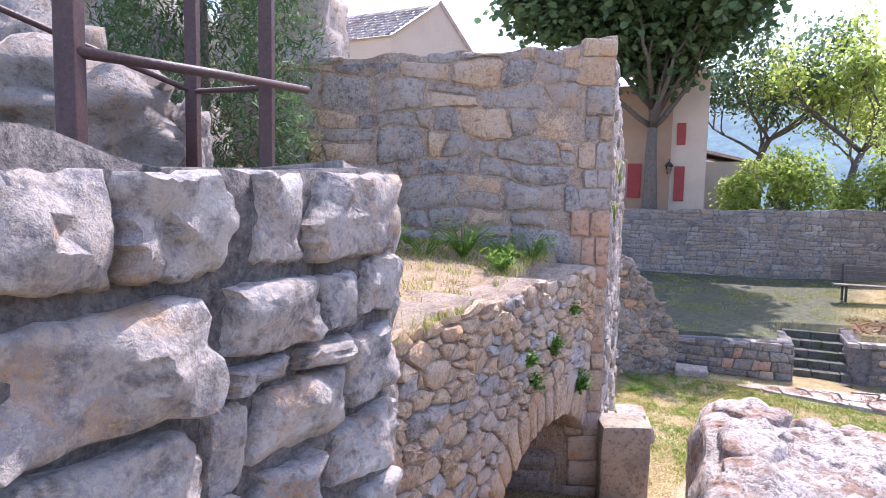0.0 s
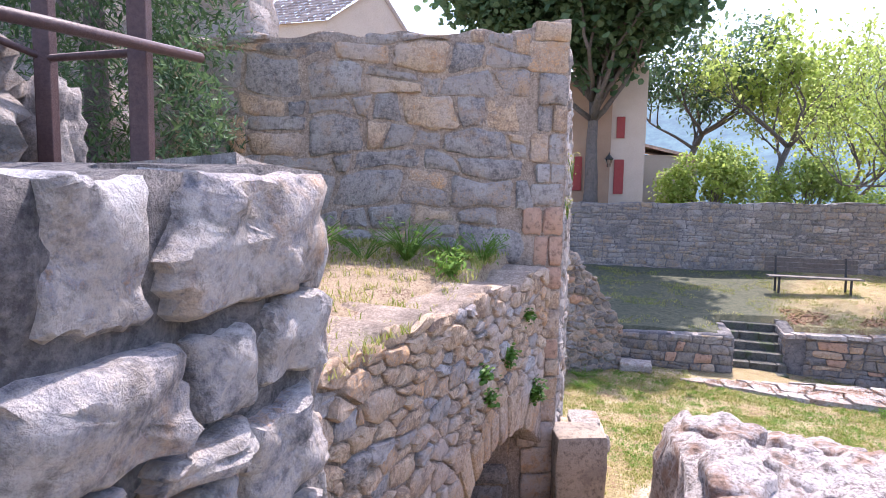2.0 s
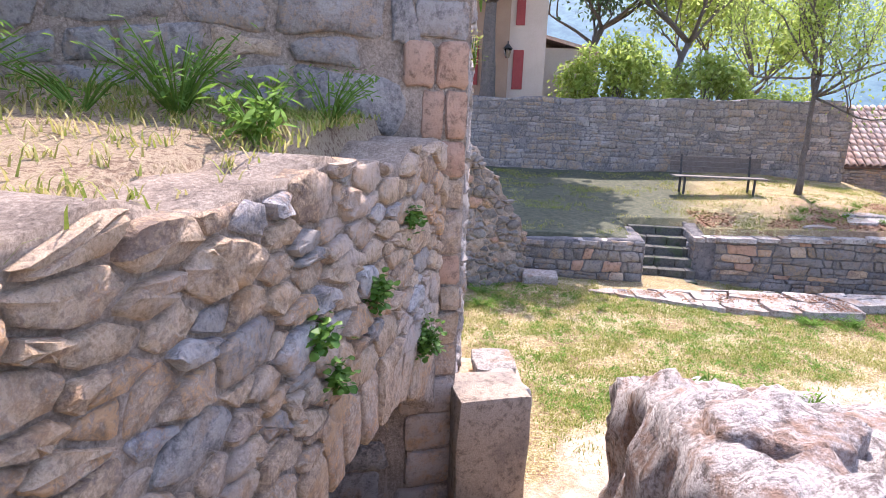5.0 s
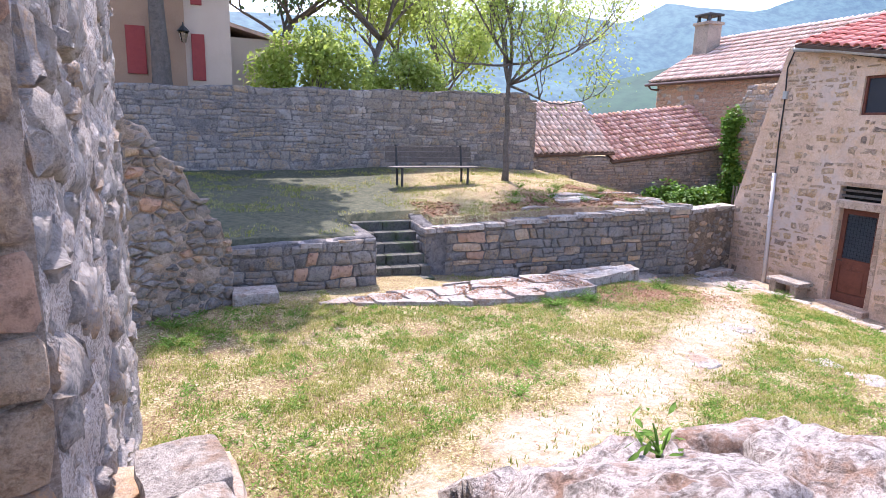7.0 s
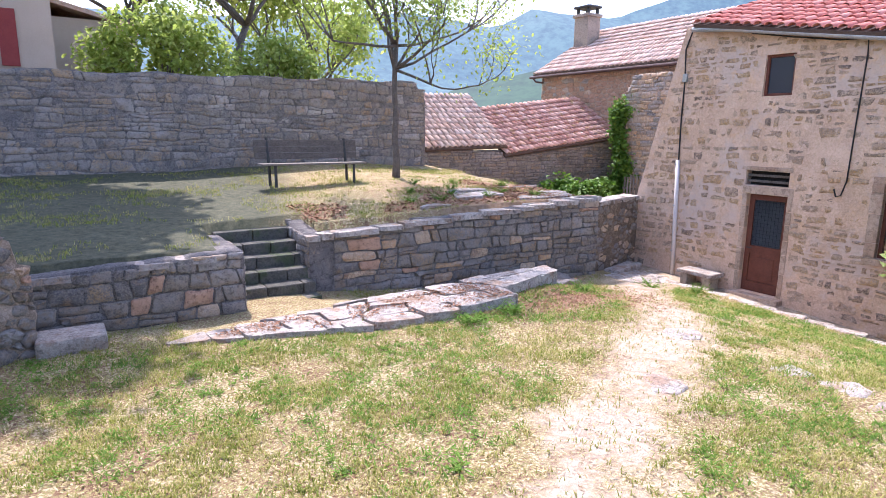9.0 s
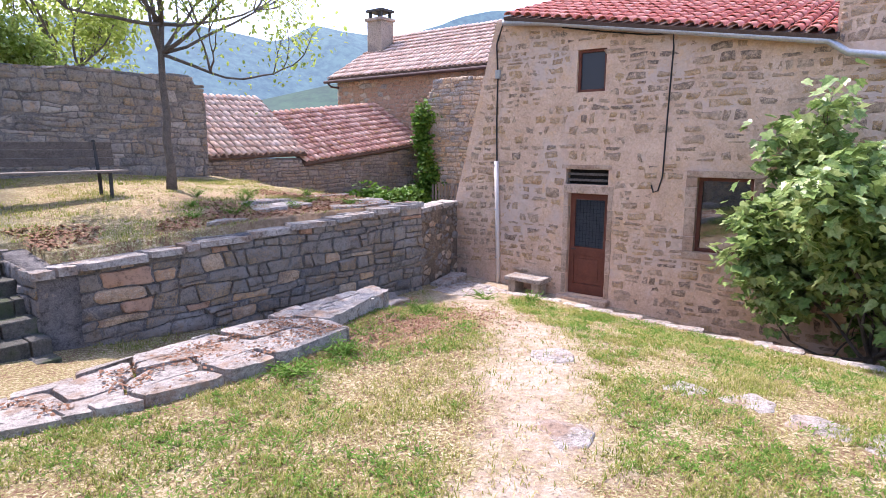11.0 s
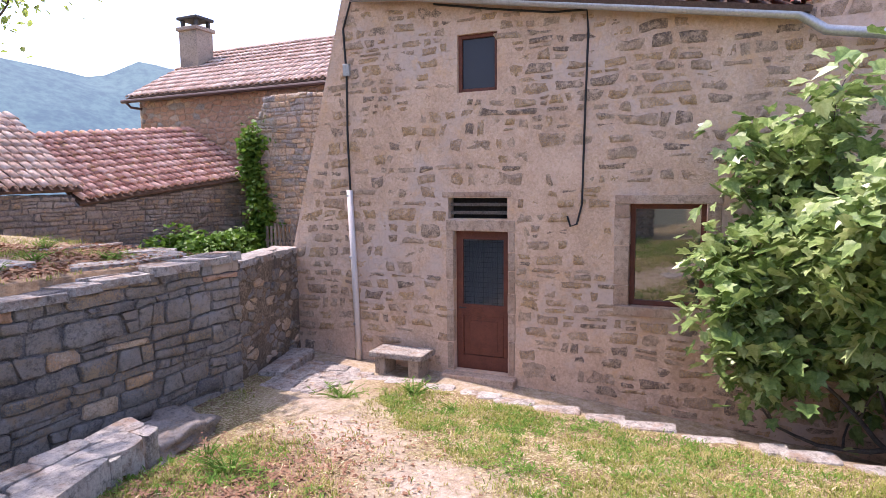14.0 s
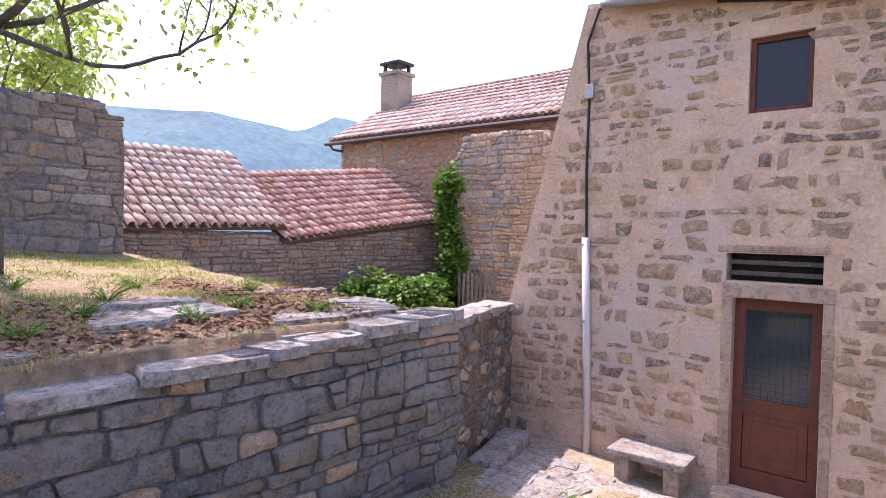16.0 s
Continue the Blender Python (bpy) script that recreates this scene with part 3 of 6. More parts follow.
def wall(name, origin, along, width, low, top, thick, core, stone, su, sv, label, joint=0.012, proud=0.03, rough=0.02, hole=None, near=None, flat=0.8, finer=False, mats=None, keep=300, cell=0.15, drop=0.0, jitter=0.32, lay=None, skip=None, sink=0.0):
    m = face(origin, along)
    body = rough_body(name, m, 0, width, low, top, thick, core, cell, rough, hole)
    tagged(body, label, "wall", kind="structure")
    vmax = max(top(width * i / 20) for i in range(21))
    polys = []
    for p in (lay or courses)(0, width, low, vmax + sv, su, sv, R, jitter):
        cu, cv = sum(q[0] for q in p) / len(p), sum(q[1] for q in p) / len(p)
        if min(q[1] for q in p) > top(cu) - 0.3 * sv or (hole and hole(cu, cv)) or R.random() < drop or (skip and skip(cu, cv)):
            continue
        t = top(cu)
        p = clip(p, 0, 1, t)
        if len(p) >= 3 and max(q[1] for q in p) - min(q[1] for q in p) > 0.06:
            polys.append(p)
    lay_stones(body, polys, m @ Matrix.Translation((0, -sink, 0)), stone, R, joint, proud, 0.06, keep, near, "stone", flat, finer, mats)
    return body


# big stones beside the start
near_wall = wall("wall_near", (-0.94, 2.1, 0), (0, -1), 4.7, 2.3, lambda u: 4.235 + 0.015 * math.sin(u * 7), 0.9, DARK_MORTAR, BIG_STONE, 0.36, 0.23,
                 "old wall of large weathered grey and ochre stones", joint=0.02, proud=0.05, rough=0.03, finer=True, skip=lambda u, v: u < 1.3 and v > 3.33, cell=0.05)
RN = random.Random(4)
big = []
# middle along, middle height, width, height of the stones at the corner
for u, v, w, h in ((1.14, 4.11, 0.21, 0.21), (0.9, 4.11, 0.26, 0.22), (0.61, 4.12, 0.18, 0.22), (0.26, 4.12, 0.5, 0.24), (1.05, 3.87, 0.46, 0.23), (0.61, 3.9, 0.33, 0.17), (0.36, 3.89, 0.15, 0.17), (0.14, 3.91, 0.27, 0.18),
                   (0.68, 3.78, 0.22, 0.06), (0.41, 3.77, 0.28, 0.06), (0.53, 3.64, 0.38, 0.19), (0.78, 3.64, 0.11, 0.2), (0.19, 3.45, 0.37, 0.19), (1.06, 3.67, 0.42, 0.17), (0.17, 3.68, 0.32, 0.23), (0.56, 3.46, 0.26, 0.15), (0.98, 3.48, 0.5, 0.17)):
    tilt = RN.uniform(-0.18, 0.18) * (h / w if w > h else 0.3)
    poly = [(-w / 2, -h / 2), (0, -h / 2 * RN.uniform(0.85, 1.05)), (w / 2, -h / 2 * RN.uniform(0.7, 1)), (w / 2 * RN.uniform(0.95, 1.05), 0), (w / 2 * RN.uniform(0.75, 1), h / 2), (0, h / 2 * RN.uniform(0.9, 1.1)), (-w / 2 * RN.uniform(0.75, 1), h / 2), (-w / 2, 0)]
    big.append([(u + a + tilt * b, v + b - tilt * a) for a, b in poly])
near_m = face((-0.94, 2.1, 0), (0, -1))
for poly in big:
    (cu, cv), verts, faces = stone_geometry(poly, 0.004, 0.045 * RN.uniform(0.7, 1.3), 0.08, RN, 0.8, True)
    verts = [(a, b + 0.012 * noise.fractal(Vector((a * 9, c * 9, cu * 7)), 0.8, 2.2, 4) + 0.028 * abs(noise.noise(Vector((a * 6 + cu, c * 6, 3)))) - 0.02 * abs(noise.noise(Vector((a * 11, c * 9 + cu, 8)))), c) for a, b, c in verts]
    child("stone", mesh_of("stone", verts, faces, BIG_STONE, True, 40), near_wall, near_m @ Matrix.Translation((cu, 0, cv)))
wall("wall_near_end", (-2.5, 2.86, 0), (0.90, -0.43), 1.72, 3.0, lambda u: 4.235, 0.4, DARK_MORTAR, BIG_STONE, 0.34, 0.22,
     "end of the old wall of large grey stones", proud=0.05, rough=0.03, finer=True)

# wall with the low arch
ARCH_Y, ARCH_Z, ARCH_R = 5.55, 0.62, 1.58
arch_d = Vector((-0.155, -1.0)).normalized()


def arch_uv(u, v):
    return (6.7 + arch_d.y * u - ARCH_Y, v - ARCH_Z)


def arch_hole(u, v, r=ARCH_R):
    a, b = arch_uv(u, v)
    return math.hypot(a, b) < r and abs(a) < 1.25


arch_wall = wall("wall_arch", (-0.97, 6.7, 0), arch_d, 4.9, 0.6, lambda u: 3.47 + 0.03 * math.sin(u * 5) + 0.02 * math.sin(u * 13), 0.55, MORTAR, WARM_STONE, 0.23, 0.125,
                 "warm rubble stone wall with a low segmental arch", joint=0.008, proud=0.034, rough=0.015, sink=0.004, mats=lambda u, v: BIG_STONE if R.random() < 0.10 else (GREY_STONE if R.random() < 0.12 else WARM_STONE), hole=arch_hole, cell=0.05, near=2.0, jitter=0.55, lay=rubble, flat=0.86, skip=lambda u, v: arch_hole(u, v, ARCH_R + 0.3))
wedges = []
for k in range(-7, 8):
    a0, a1 = (k - 0.5) * 0.105, (k + 0.5) * 0.105
    r1 = ARCH_R + R.uniform(0.28, 0.42)
    pts = []
    for a, r in ((a0, ARCH_R - 0.02), (a0, r1), (a1, r1), (a1, ARCH_R - 0.02)):
        pts.append(((ARCH_Y + r * math.sin(a) - 6.7) / arch_d.y, ARCH_Z + r * math.cos(a)))
    if all(p[0] > 0.02 for p in pts):
        wedges.append(pts)
lay_stones(arch_wall, wedges, face((-0.97, 6.7, 0), arch_d), WARM_STONE, R, 0.006, 0.03, 0.2, name="voussoir")
# the vault behind the arch
vault_v, vault_f = [], []
for k in range(17):
    a = -0.80 + 1.6 * k / 16
    y, z = ARCH_Y + ARCH_R * math.sin(a), ARCH_Z + ARCH_R * math.cos(a)
    x = -0.97 + 0.155 * (y - 6.7)
    vault_v += [(x - 0.3, y, z + 0.02), (x - 1.9, y, z + 0.02), (x - 0.3, y, 0.3), (x - 1.9, y, 0.3)]
for k in range(16):
    a, b = 4 * k, 4 * k + 4
    vault_f += [(a, a + 1, b + 1, b), (a + 1, a + 3, b + 3, b + 1)]
vault_f += [(0, 2, 3, 1), (64, 65, 67, 66)]
tagged(new("vault", mesh_of("vault", vault_v, vault_f, WARM_STONE, False)), "shadowed stone vault behind the low arch", "vault", kind="structure")

# bank of dry earth on top of the arch wall
def bank_z(x, y):
    z = 3.45 + 0.16 * min(1, max(0, (-1.5 - x) / 1.5)) + 0.14 * min(1, max(0, (y - 4.6) / 1.2))
    if y < 2.62 - 0.45 * (x + 2.0) and x < -1.0:
        z = 4.22
    return z + 0.025 * noise.noise(Vector((x * 3, y * 3, 5)))


bank_v, bank_f = [], []
for j in range(95):
    for i in range(41):
        y = -2.5 + 0.1 * j
        x = -1.25 + 0.155 * (y - 6.7) - 0.1 * i
        x = min(x, -1.5) if y < 2.0 else x
        bank_v.append((x - (0.001 * i if y < 2.0 else 0), y, bank_z(x, y) if i else 3.3))
        if i and j:
            k = j * 41 + i
            bank_f.append((k, k - 41, k - 42, k - 1))
bank = new("bank", mesh_of("bank", bank_v, bank_f, BANK, True))
tagged(bank, "bank of dry earth and sparse grass above the arch", "bank", kind="structure")


# tall ruin wall: front, quoins and side
def ruin_top(u):
    return 5.82 - 0.13 * min(1, u / 0.6) - 0.07 * max(0, u - 0.6) + 0.025 * math.sin(u * 9)


def front_mat(u, v):
    if u < 0.42 and 3.25 < v < 3.95:
        return RED_STONE
    return WARM_STONE if R.random() < 0.2 or (u < 0.5 and v < 3.3) else GREY_STONE


front_wall = wall("wall_ruin_front", (-0.85, 6.88, 0), (-0.908, -0.419), 3.6, 0.7, ruin_top, 0.55, MORTAR, GREY_STONE, 0.38, 0.29,
     "tall ruined wall of squared grey stones in lime mortar", joint=0.012, proud=0.035, rough=0.016, sink=0.012, cell=0.07, mats=front_mat, flat=0.84, jitter=0.5, skip=lambda u, v: u < 0.38)
quoins, v = [], 0.9
while v < 5.72:
    h = min(R.uniform(0.17, 0.32), 5.8 - v)
    w = R.choice((0.3, 0.36, 0.42))
    if R.random() < 0.25:
        quoins += [[(0.0, v), (w * 0.5, v), (w * 0.5, v + h), (0.0, v + h)], [(w * 0.5, v), (w, v), (w, v + h), (w * 0.5, v + h)]]
    else:
        quoins.append([(0.0, v), (w * 0.5, v + R.uniform(-0.01, 0.01)), (w, v), (w, v + h), (w * 0.5, v + h + R.uniform(-0.01, 0.01)), (0.0, v + h)])
    v += h
lay_stones(front_wall, quoins, face((-0.85, 6.88, 0), (-0.908, -0.419)), GREY_STONE, R, 0.005, 0.028, 0.12, name="quoin", flat=0.88,
           mats=lambda u, v: RED_STONE if 3.25 < v < 3.95 or 2.6 < v < 2.85 else (WARM_STONE if v < 3.3 or R.random() < 0.4 else GREY_STONE))
wall("wall_ruin_side", (-1.12, 10.7, 0), (0.25, -3.82), 3.83, 0.3, lambda u: 4.7 + 0.28 * u + 0.04 * math.sin(u * 8), 0.55, CRUMBLED_SUNLIT, GREY_STONE, 0.36, 0.24,
     "rough side of the ruined stone wall with crumbling mortar", joint=0.02, proud=0.05, rough=0.045, sink=0.03, cell=0.045, jitter=0.6, lay=rubble, flat=0.7, drop=0.25)


def ret_mat(u, v):
    return WARM_STONE if R.random() < 0.07 else (RED_STONE if R.random() < 0.05 else DARK_STONE)


def jag_top(u):
    return lerp_rows(u, [(0, 1.38), (0.12, 1.4), (0.13, 1.6), (0.3, 1.68), (0.45, 1.95), (0.62, 2.15), (0.75, 2.45), (1.0, 2.6), (1.2, 2.95), (1.5, 3.05), (1.8, 3.5), (3.4, 4.2)])


wall("wall_broken", (-0.2, 14.3, 0), (-0.8, -0.6), 3.2, 0.2, jag_top, 0.5, MORTAR, DARK_STONE, 0.24, 0.15,
     "broken wall stub with a stepped crumbling edge", proud=0.05, rough=0.06, sink=0.015, jitter=0.6, cell=0.06, lay=rubble, joint=0.014, flat=0.78, mats=ret_mat)

# retaining walls of the terrace
wall("wall_terrace_right", (9.42, 15.6, 0), (-1, 0.008), 6.17, -0.45, lambda u: 1.47 - 0.052 * u, 0.5, DARK_MORTAR, DARK_STONE, 0.35, 0.165,
     "dry stone retaining wall of dark grey blocks", joint=0.009, proud=0.032, near=2.0, mats=ret_mat, flat=0.92)
wall("wall_terrace_end", (9.42, 16.0, 0), (0, -1), 0.4, -0.45, lambda u: 1.47, 0.4, DARK_MORTAR, DARK_STONE, 0.3, 0.14, "end of the dry stone retaining wall", joint=0.009)
wall("wall_terrace_left", (2.07, 14.75, 0), (-1, 0), 2.7, 0.0, lambda u: 1.22 - 0.04 * u, 0.5, DARK_MORTAR, DARK_STONE, 0.26, 0.16,
     "low dry stone retaining wall beside the steps", joint=0.009, proud=0.025, mats=ret_mat, flat=0.9)
wall("wall_steps_right", (3.25, 15.6, 0), (0, 1), 1.3, 0.0, lambda u: 1.15 + 0.15 * u, 0.4, DARK_MORTAR, DARK_STONE, 0.3, 0.15, "stone cheek wall beside the steps", joint=0.01)
wall("wall_steps_left", (2.07, 16.3, 0), (0, -1), 1.5, 0.0, lambda u: 1.2, 0.4, DARK_MORTAR, DARK_STONE, 0.3, 0.15, "stone cheek wall beside the steps", joint=0.01)
wall("wall_link", (11.62, 16.42, 0), (-2.2, -0.62), 2.28, -0.6, lambda u: 1.3, 0.4, STAINED, WARM_STONE, 0.24, 0.14,
     "damp stained rubble garden wall between terrace and house", joint=0.016, proud=0.03, sink=0.016, rough=0.02, cell=0.05, drop=0.3, lay=rubble, jitter=0.5, mats=lambda u, v: WARM_STONE if R.random() < 0.3 else DARK_STONE)
wall("wall_back", (9.0, 21.9, 0), (-1, 0), 12.2, 1.2, lambda u: (3.55 + 0.5 * min(1, u / 0.35) if u < 0.7 else 4.08 - 0.022 * u) + 0.03 * math.sin(u * 3), 0.5, DARK_MORTAR, DARK_STONE, 0.34, 0.17,
     "long shaded boundary wall of dark rubble stone", joint=0.008, proud=0.022, near=3.0, flat=0.88, jitter=0.55, sink=0.011, rough=0.014, cell=0.09, mats=lambda u, v: GREY_STONE if R.random() < 0.2 else DARK_STONE)


def flat_stones(name, outline, z, su, sv, mat, parent=None, label="", thick=0.07, seed=5, proud=0.02, joint=0.005, gaps=0.0, lay=None):
    """Flagstones within a convex outline (counter-clockwise)."""
    rng = random.Random(seed)
    xs, ys = [p[0] for p in outline], [p[1] for p in outline]
    root = parent or thing(name, (sum(xs) / len(xs), sum(ys) / len(ys), z(sum(xs) / len(xs), sum(ys) / len(ys))), label, "paving", kind="structure")
    inv = root.matrix_basis.inverted()
    for poly in (lay or cells)(min(xs), max(xs), min(ys), max(ys), su, sv, rng, 0.5):
        for i, p in enumerate(outline):
            q = outline[(i + 1) % len(outline)]
            a, b = q[1] - p[1], -(q[0] - p[0])
            poly = clip(poly, a, b, a * p[0] + b * p[1])
            if len(poly) < 3:
                break
        if len(poly) < 3 or rng.random() < gaps:
            continue
        (cu, cv), verts, faces = stone_geometry(poly, joint, proud * rng.uniform(0.6, 1.4), thick, rng, 0.965, False, 0.35)
        verts = [(a, c, b * 1.0) for a, b, c in verts]
        ob = child("flagstone", mesh_of("flagstone", verts, [f[::-1] for f in faces], mat, True, 25), root)
        ob.matrix_basis = inv @ Matrix.Translation((cu, cv, z(cu, cv)))
    return root


# capping of the retaining walls
flat_stones("capping_right", [(3.2, 15.54), (9.44, 15.54), (9.44, 16.0), (3.2, 16.05)], lambda x, y: 1.15 + 0.052 * (x - 3.25), 0.46, 0.4, SLAB_STONE, label="pale flat coping stones on the terrace wall", seed=21, thick=0.06, lay=courses)
flat_stones("capping_left", [(-0.6, 14.7), (2.1, 14.7), (2.1, 15.1), (-0.6, 15.1)], lambda x, y: 1.11 + 0.04 * x, 0.42, 0.42, GREY_STONE, label="flat coping stones on the low terrace wall", seed=22, thick=0.06)
flat_stones("terrace_flags", [(5.4, 16.02), (9.4, 16.02), (9.4, 17.6), (7.6, 17.9)], lambda x, y: terrace_z(x, y) + 0.005, 0.55, 0.45, SLAB_STONE, label="scattered pale flagstones along the terrace edge", seed=23, gaps=0.5)
flat_stones("link_capping", [(9.45, 15.78), (11.6, 16.40), (11.6, 16.85), (9.3, 16.2)], lambda x, y: 1.31, 0.5, 0.5, SLAB_STONE, label="pale coping of the garden wall", seed=24)

flat_stones("cobbles", [(9.5, 14.75), (10.5, 14.6), (11.1, 15.0), (11.3, 15.9), (9.6, 15.55)], lambda x, y: ground_z(x, y) + 0.0, 0.24, 0.2, SLAB_STONE, label="worn pale cobbles in the corner by the house", seed=25, thick=0.05, proud=0.012)

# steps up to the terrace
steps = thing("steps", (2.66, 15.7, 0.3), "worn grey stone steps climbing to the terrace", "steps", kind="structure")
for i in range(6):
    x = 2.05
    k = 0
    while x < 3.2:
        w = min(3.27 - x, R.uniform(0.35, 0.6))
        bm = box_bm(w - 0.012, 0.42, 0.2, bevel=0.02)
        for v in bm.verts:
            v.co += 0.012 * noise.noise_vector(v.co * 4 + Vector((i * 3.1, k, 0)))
        ob = part("step_stone", bm, SHADED_STEP, steps)
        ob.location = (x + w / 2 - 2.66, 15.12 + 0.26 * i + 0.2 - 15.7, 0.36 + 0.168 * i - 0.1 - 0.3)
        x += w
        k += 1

# low slab wall on the lawn
def slab_z(x, y):
    return lerp_rows(x, [(0, 0.42), (2, 0.46), (4, 0.55), (5, 0.58), (7, 0.53)])


def slab_front(x):
    return lerp_rows(x, [(0.9, 13.8), (3.1, 13.08), (4.1, 12.95), (5.3, 13.08)])


flat_stones("slab_bench", [(0.9, 13.8), (3.1, 13.08), (4.1, 12.95), (5.3, 13.08), (5.38, 13.6), (4.9, 14.1), (2.7, 14.06), (1.3, 13.98)], slab_z, 0.72, 0.5, SLAB_STONE, label="low wall of broad pale slabs at the lawn's edge", thick=0.24, seed=31, proud=0.018, joint=0.004, lay=courses)
flat_stones("slab_bench_end", [(5.4, 13.5), (6.88, 14.0), (6.96, 14.4), (5.3, 14.22), (5.0, 14.12)], slab_z, 0.62, 0.45, SLAB_STONE, label="low wall of pale slabs at the lawn's edge", thick=0.3, seed=32, joint=0.004, lay=courses)
bm = box_bm(0.66, 0.5, 0.2, bevel=0.04)
ob = part("stone_block", bm, SLAB_STONE)
ob.location = (0.1, 14.3, 0.49)
tagged(ob, "pale flat stone block at the foot of the low wall", "stone")

# kerb along the house side of the lawn
kerb = thing("kerb", (10.0, 11.0, 0.0), "uneven pale kerb stones along the lawn", "kerb", kind="structure")
y = 15.7
while y > 5.0:
    w = R.uniform(0.25, 0.6)
    bm = box_bm(0.24, w - 0.02, 0.4, bevel=0.05)
    for v in bm.verts:
        v.co += 0.02 * noise.noise_vector(v.co * 5 + Vector((y, 0, 0)))
    ob = part("kerb_stone", bm, SLAB_STONE, kerb)
    ob.location = (kerb_x(y) - 10 + R.uniform(-0.02, 0.02), y - 11, lawn_z(kerb_x(y) - 0.1, y) - 0.19 + R.uniform(-0.01, 0.02))
    ob.rotation_euler = (0, 0, 0.2)
    y -= w

# ---- the house ----
HX = 11.58


def house_left(z):
    return lerp_rows(z, [(-1.2, 16.62), (1.35, 16.46), (4.95, 15.46)])


def eave_z(y):
    return 4.78 - 0.166 * (14.33 - y) if y > 9.6 else 3.96


OPENINGS = {"door": (12.97, 13.76, -0.32, 1.63), "vent": (12.98, 13.83, 1.80, 2.08), "upper": (13.12, 13.68, 3.48, 4.23), "window": (10.57, 11.43, 0.75, 2.0)}

house = thing("house", (11.8, 11.0, -0.6), "old village house of rubble stone in pink-beige lime render", "house")
HINV = house.matrix_basis.inverted()


def house_face():
    ys = [3.0 + 0.4 * i for i in range(11)] + [7.4 + 0.07 * i for i in range(115)]
    ys = sorted(set([round(y, 3) for y in ys if y < 15.4] + [v for o in OPENINGS.values() for v in o[:2]] + [15.4, 17.0]))
    zs = sorted(set([-1.3, -0.9] + [round(-0.84 + 0.07 * i, 3) for i in range(84)] + [v for o in OPENINGS.values() for v in o[2:]] + [6.0]))
    verts, index, faces = [], {}, []

    def vert(y, z, s):
        z2 = min(z, eave_z(min(y, 15.4)))
        y2 = min(y, house_left(z2)) if y > 15.4 else y
        if y == 17.0:
            y2 = house_left(z2)
        key = (y, z, s)
        if key not in index:
            d = 0.010 * noise.noise(Vector((0, y * 1.3, z * 1.3))) + 0.006 * noise.noise(Vector((3, y * 5, z * 6))) + 0.005 * noise.noise(Vector((5, y * 13, z * 13)))
            index[key] = len(verts)
            verts.append((HX - d + (0.45 if s else 0) - 11.8, y2 - 11.0, z2 + 0.6))
        return index[key]

    def open_at(y, z):
        return any(a < y < b and c < z < d for a, b, c, d in OPENINGS.values())

    for y0, y1 in zip(ys, ys[1:]):
        for z0, z1 in zip(zs, zs[1:]):
            ym, zm = (y0 + y1) / 2, (z0 + z1) / 2
            if open_at(ym, zm) or z0 >= eave_z(min(ym, 15.4)):
                continue
            faces.append((vert(y0, z0, 0), vert(y0, z1, 0), vert(y1, z1, 0), vert(y1, z0, 0)))
            for (a, b, nb) in (((y0, z0), (y1, z0), (ym, z0 - 0.01)), ((y0, z1), (y1, z1), (ym, z1 + 0.01)), ((y0, z0), (y0, z1), (y0 - 0.01, zm)), ((y1, z0), (y1, z1), (y1 + 0.01, zm))):
                if open_at(*nb):
                    faces.append((vert(*a, 0), vert(*b, 0), vert(*b, 1), vert(*a, 1)))
    # the gable side, leaning with the buttress
    n = len(verts)
    for z in (-1.3, 1.35, 4.95):
        verts.append((HX - 11.8, house_left(z) - 11.0, z + 0.6))
        verts.append((HX + 7 - 11.8, house_left(z) - 11.0, z + 0.6 + (2.0 if z > 4 else 0)))
    faces += [(n, n + 1, n + 3, n + 2), (n + 2, n + 3, n + 5, n + 4)]
    verts += [(7.2, -8.0, -0.7), (7.2, 5.6, -0.7), (7.2, 5.6, 7.0), (7.2, -8, 7.0), (HX - 11.8, -8, -0.7), (HX - 11.8, -8, 4.5)]
    k = n + 6
    faces += [(k, k + 1, k + 2, k + 3), (k, k + 3, k + 5, k + 4)]
    return mesh_of("wall", verts, faces, RENDER)


house_wall = child("wall", house_face(), house, label="pink-beige lime render with stones showing through")
stones = []
RH = random.Random(77)
for p in courses(0, 13.7, -0.8, 5.2, 0.27, 0.155, RH, 0.5):
    cu, cv = sum(q[0] for q in p) / len(p), sum(q[1] for q in p) / len(p)
    yy = cu + 3.0
    if cv > eave_z(min(yy, 15.4)) - 0.12 or yy > house_left(cv) - 0.14:
        continue
    if any(a - e < yy < b + e and c - e < cv < d + e for (a, b, c, d), e in zip(OPENINGS.values(), (0.16, 0.12, 0.1, 0.2))):
        continue
    if RH.random() < 0.13 + 0.3 * noise.noise(Vector((yy * 0.9, cv * 0.9, 2))):
        continue
    s = RH.choice((0.75, 0.85, 0.92, 1.0))
    stones.append([(cu + (q[0] - cu) * s * RH.uniform(0.8, 1.02), cv + (q[1] - cv) * s * RH.uniform(0.62, 1.04)) for q in p])
lay_stones(house_wall, stones, Matrix.Translation((-0.22 + 0.0125, -8.0, 0.6)) @ Matrix(((0, -1, 0, 0), (1, 0, 0, 0), (0, 0, 1, 0), (0, 0, 0, 1))), HOUSE_STONE, RH, 0.006, 0.02, 0.05, 300, 10.5, "stone", 0.72)


def hp(name, bm, mat, at, label="", parent=None, smooth=False):
    """A part of the house at a place in the world."""
    ob = part(name, bm, mat, parent or house, label, smooth)
    if parent is None:
        ob.matrix_basis = HINV @ Matrix.Translation(at)
    else:
        ob.location = at
    return ob


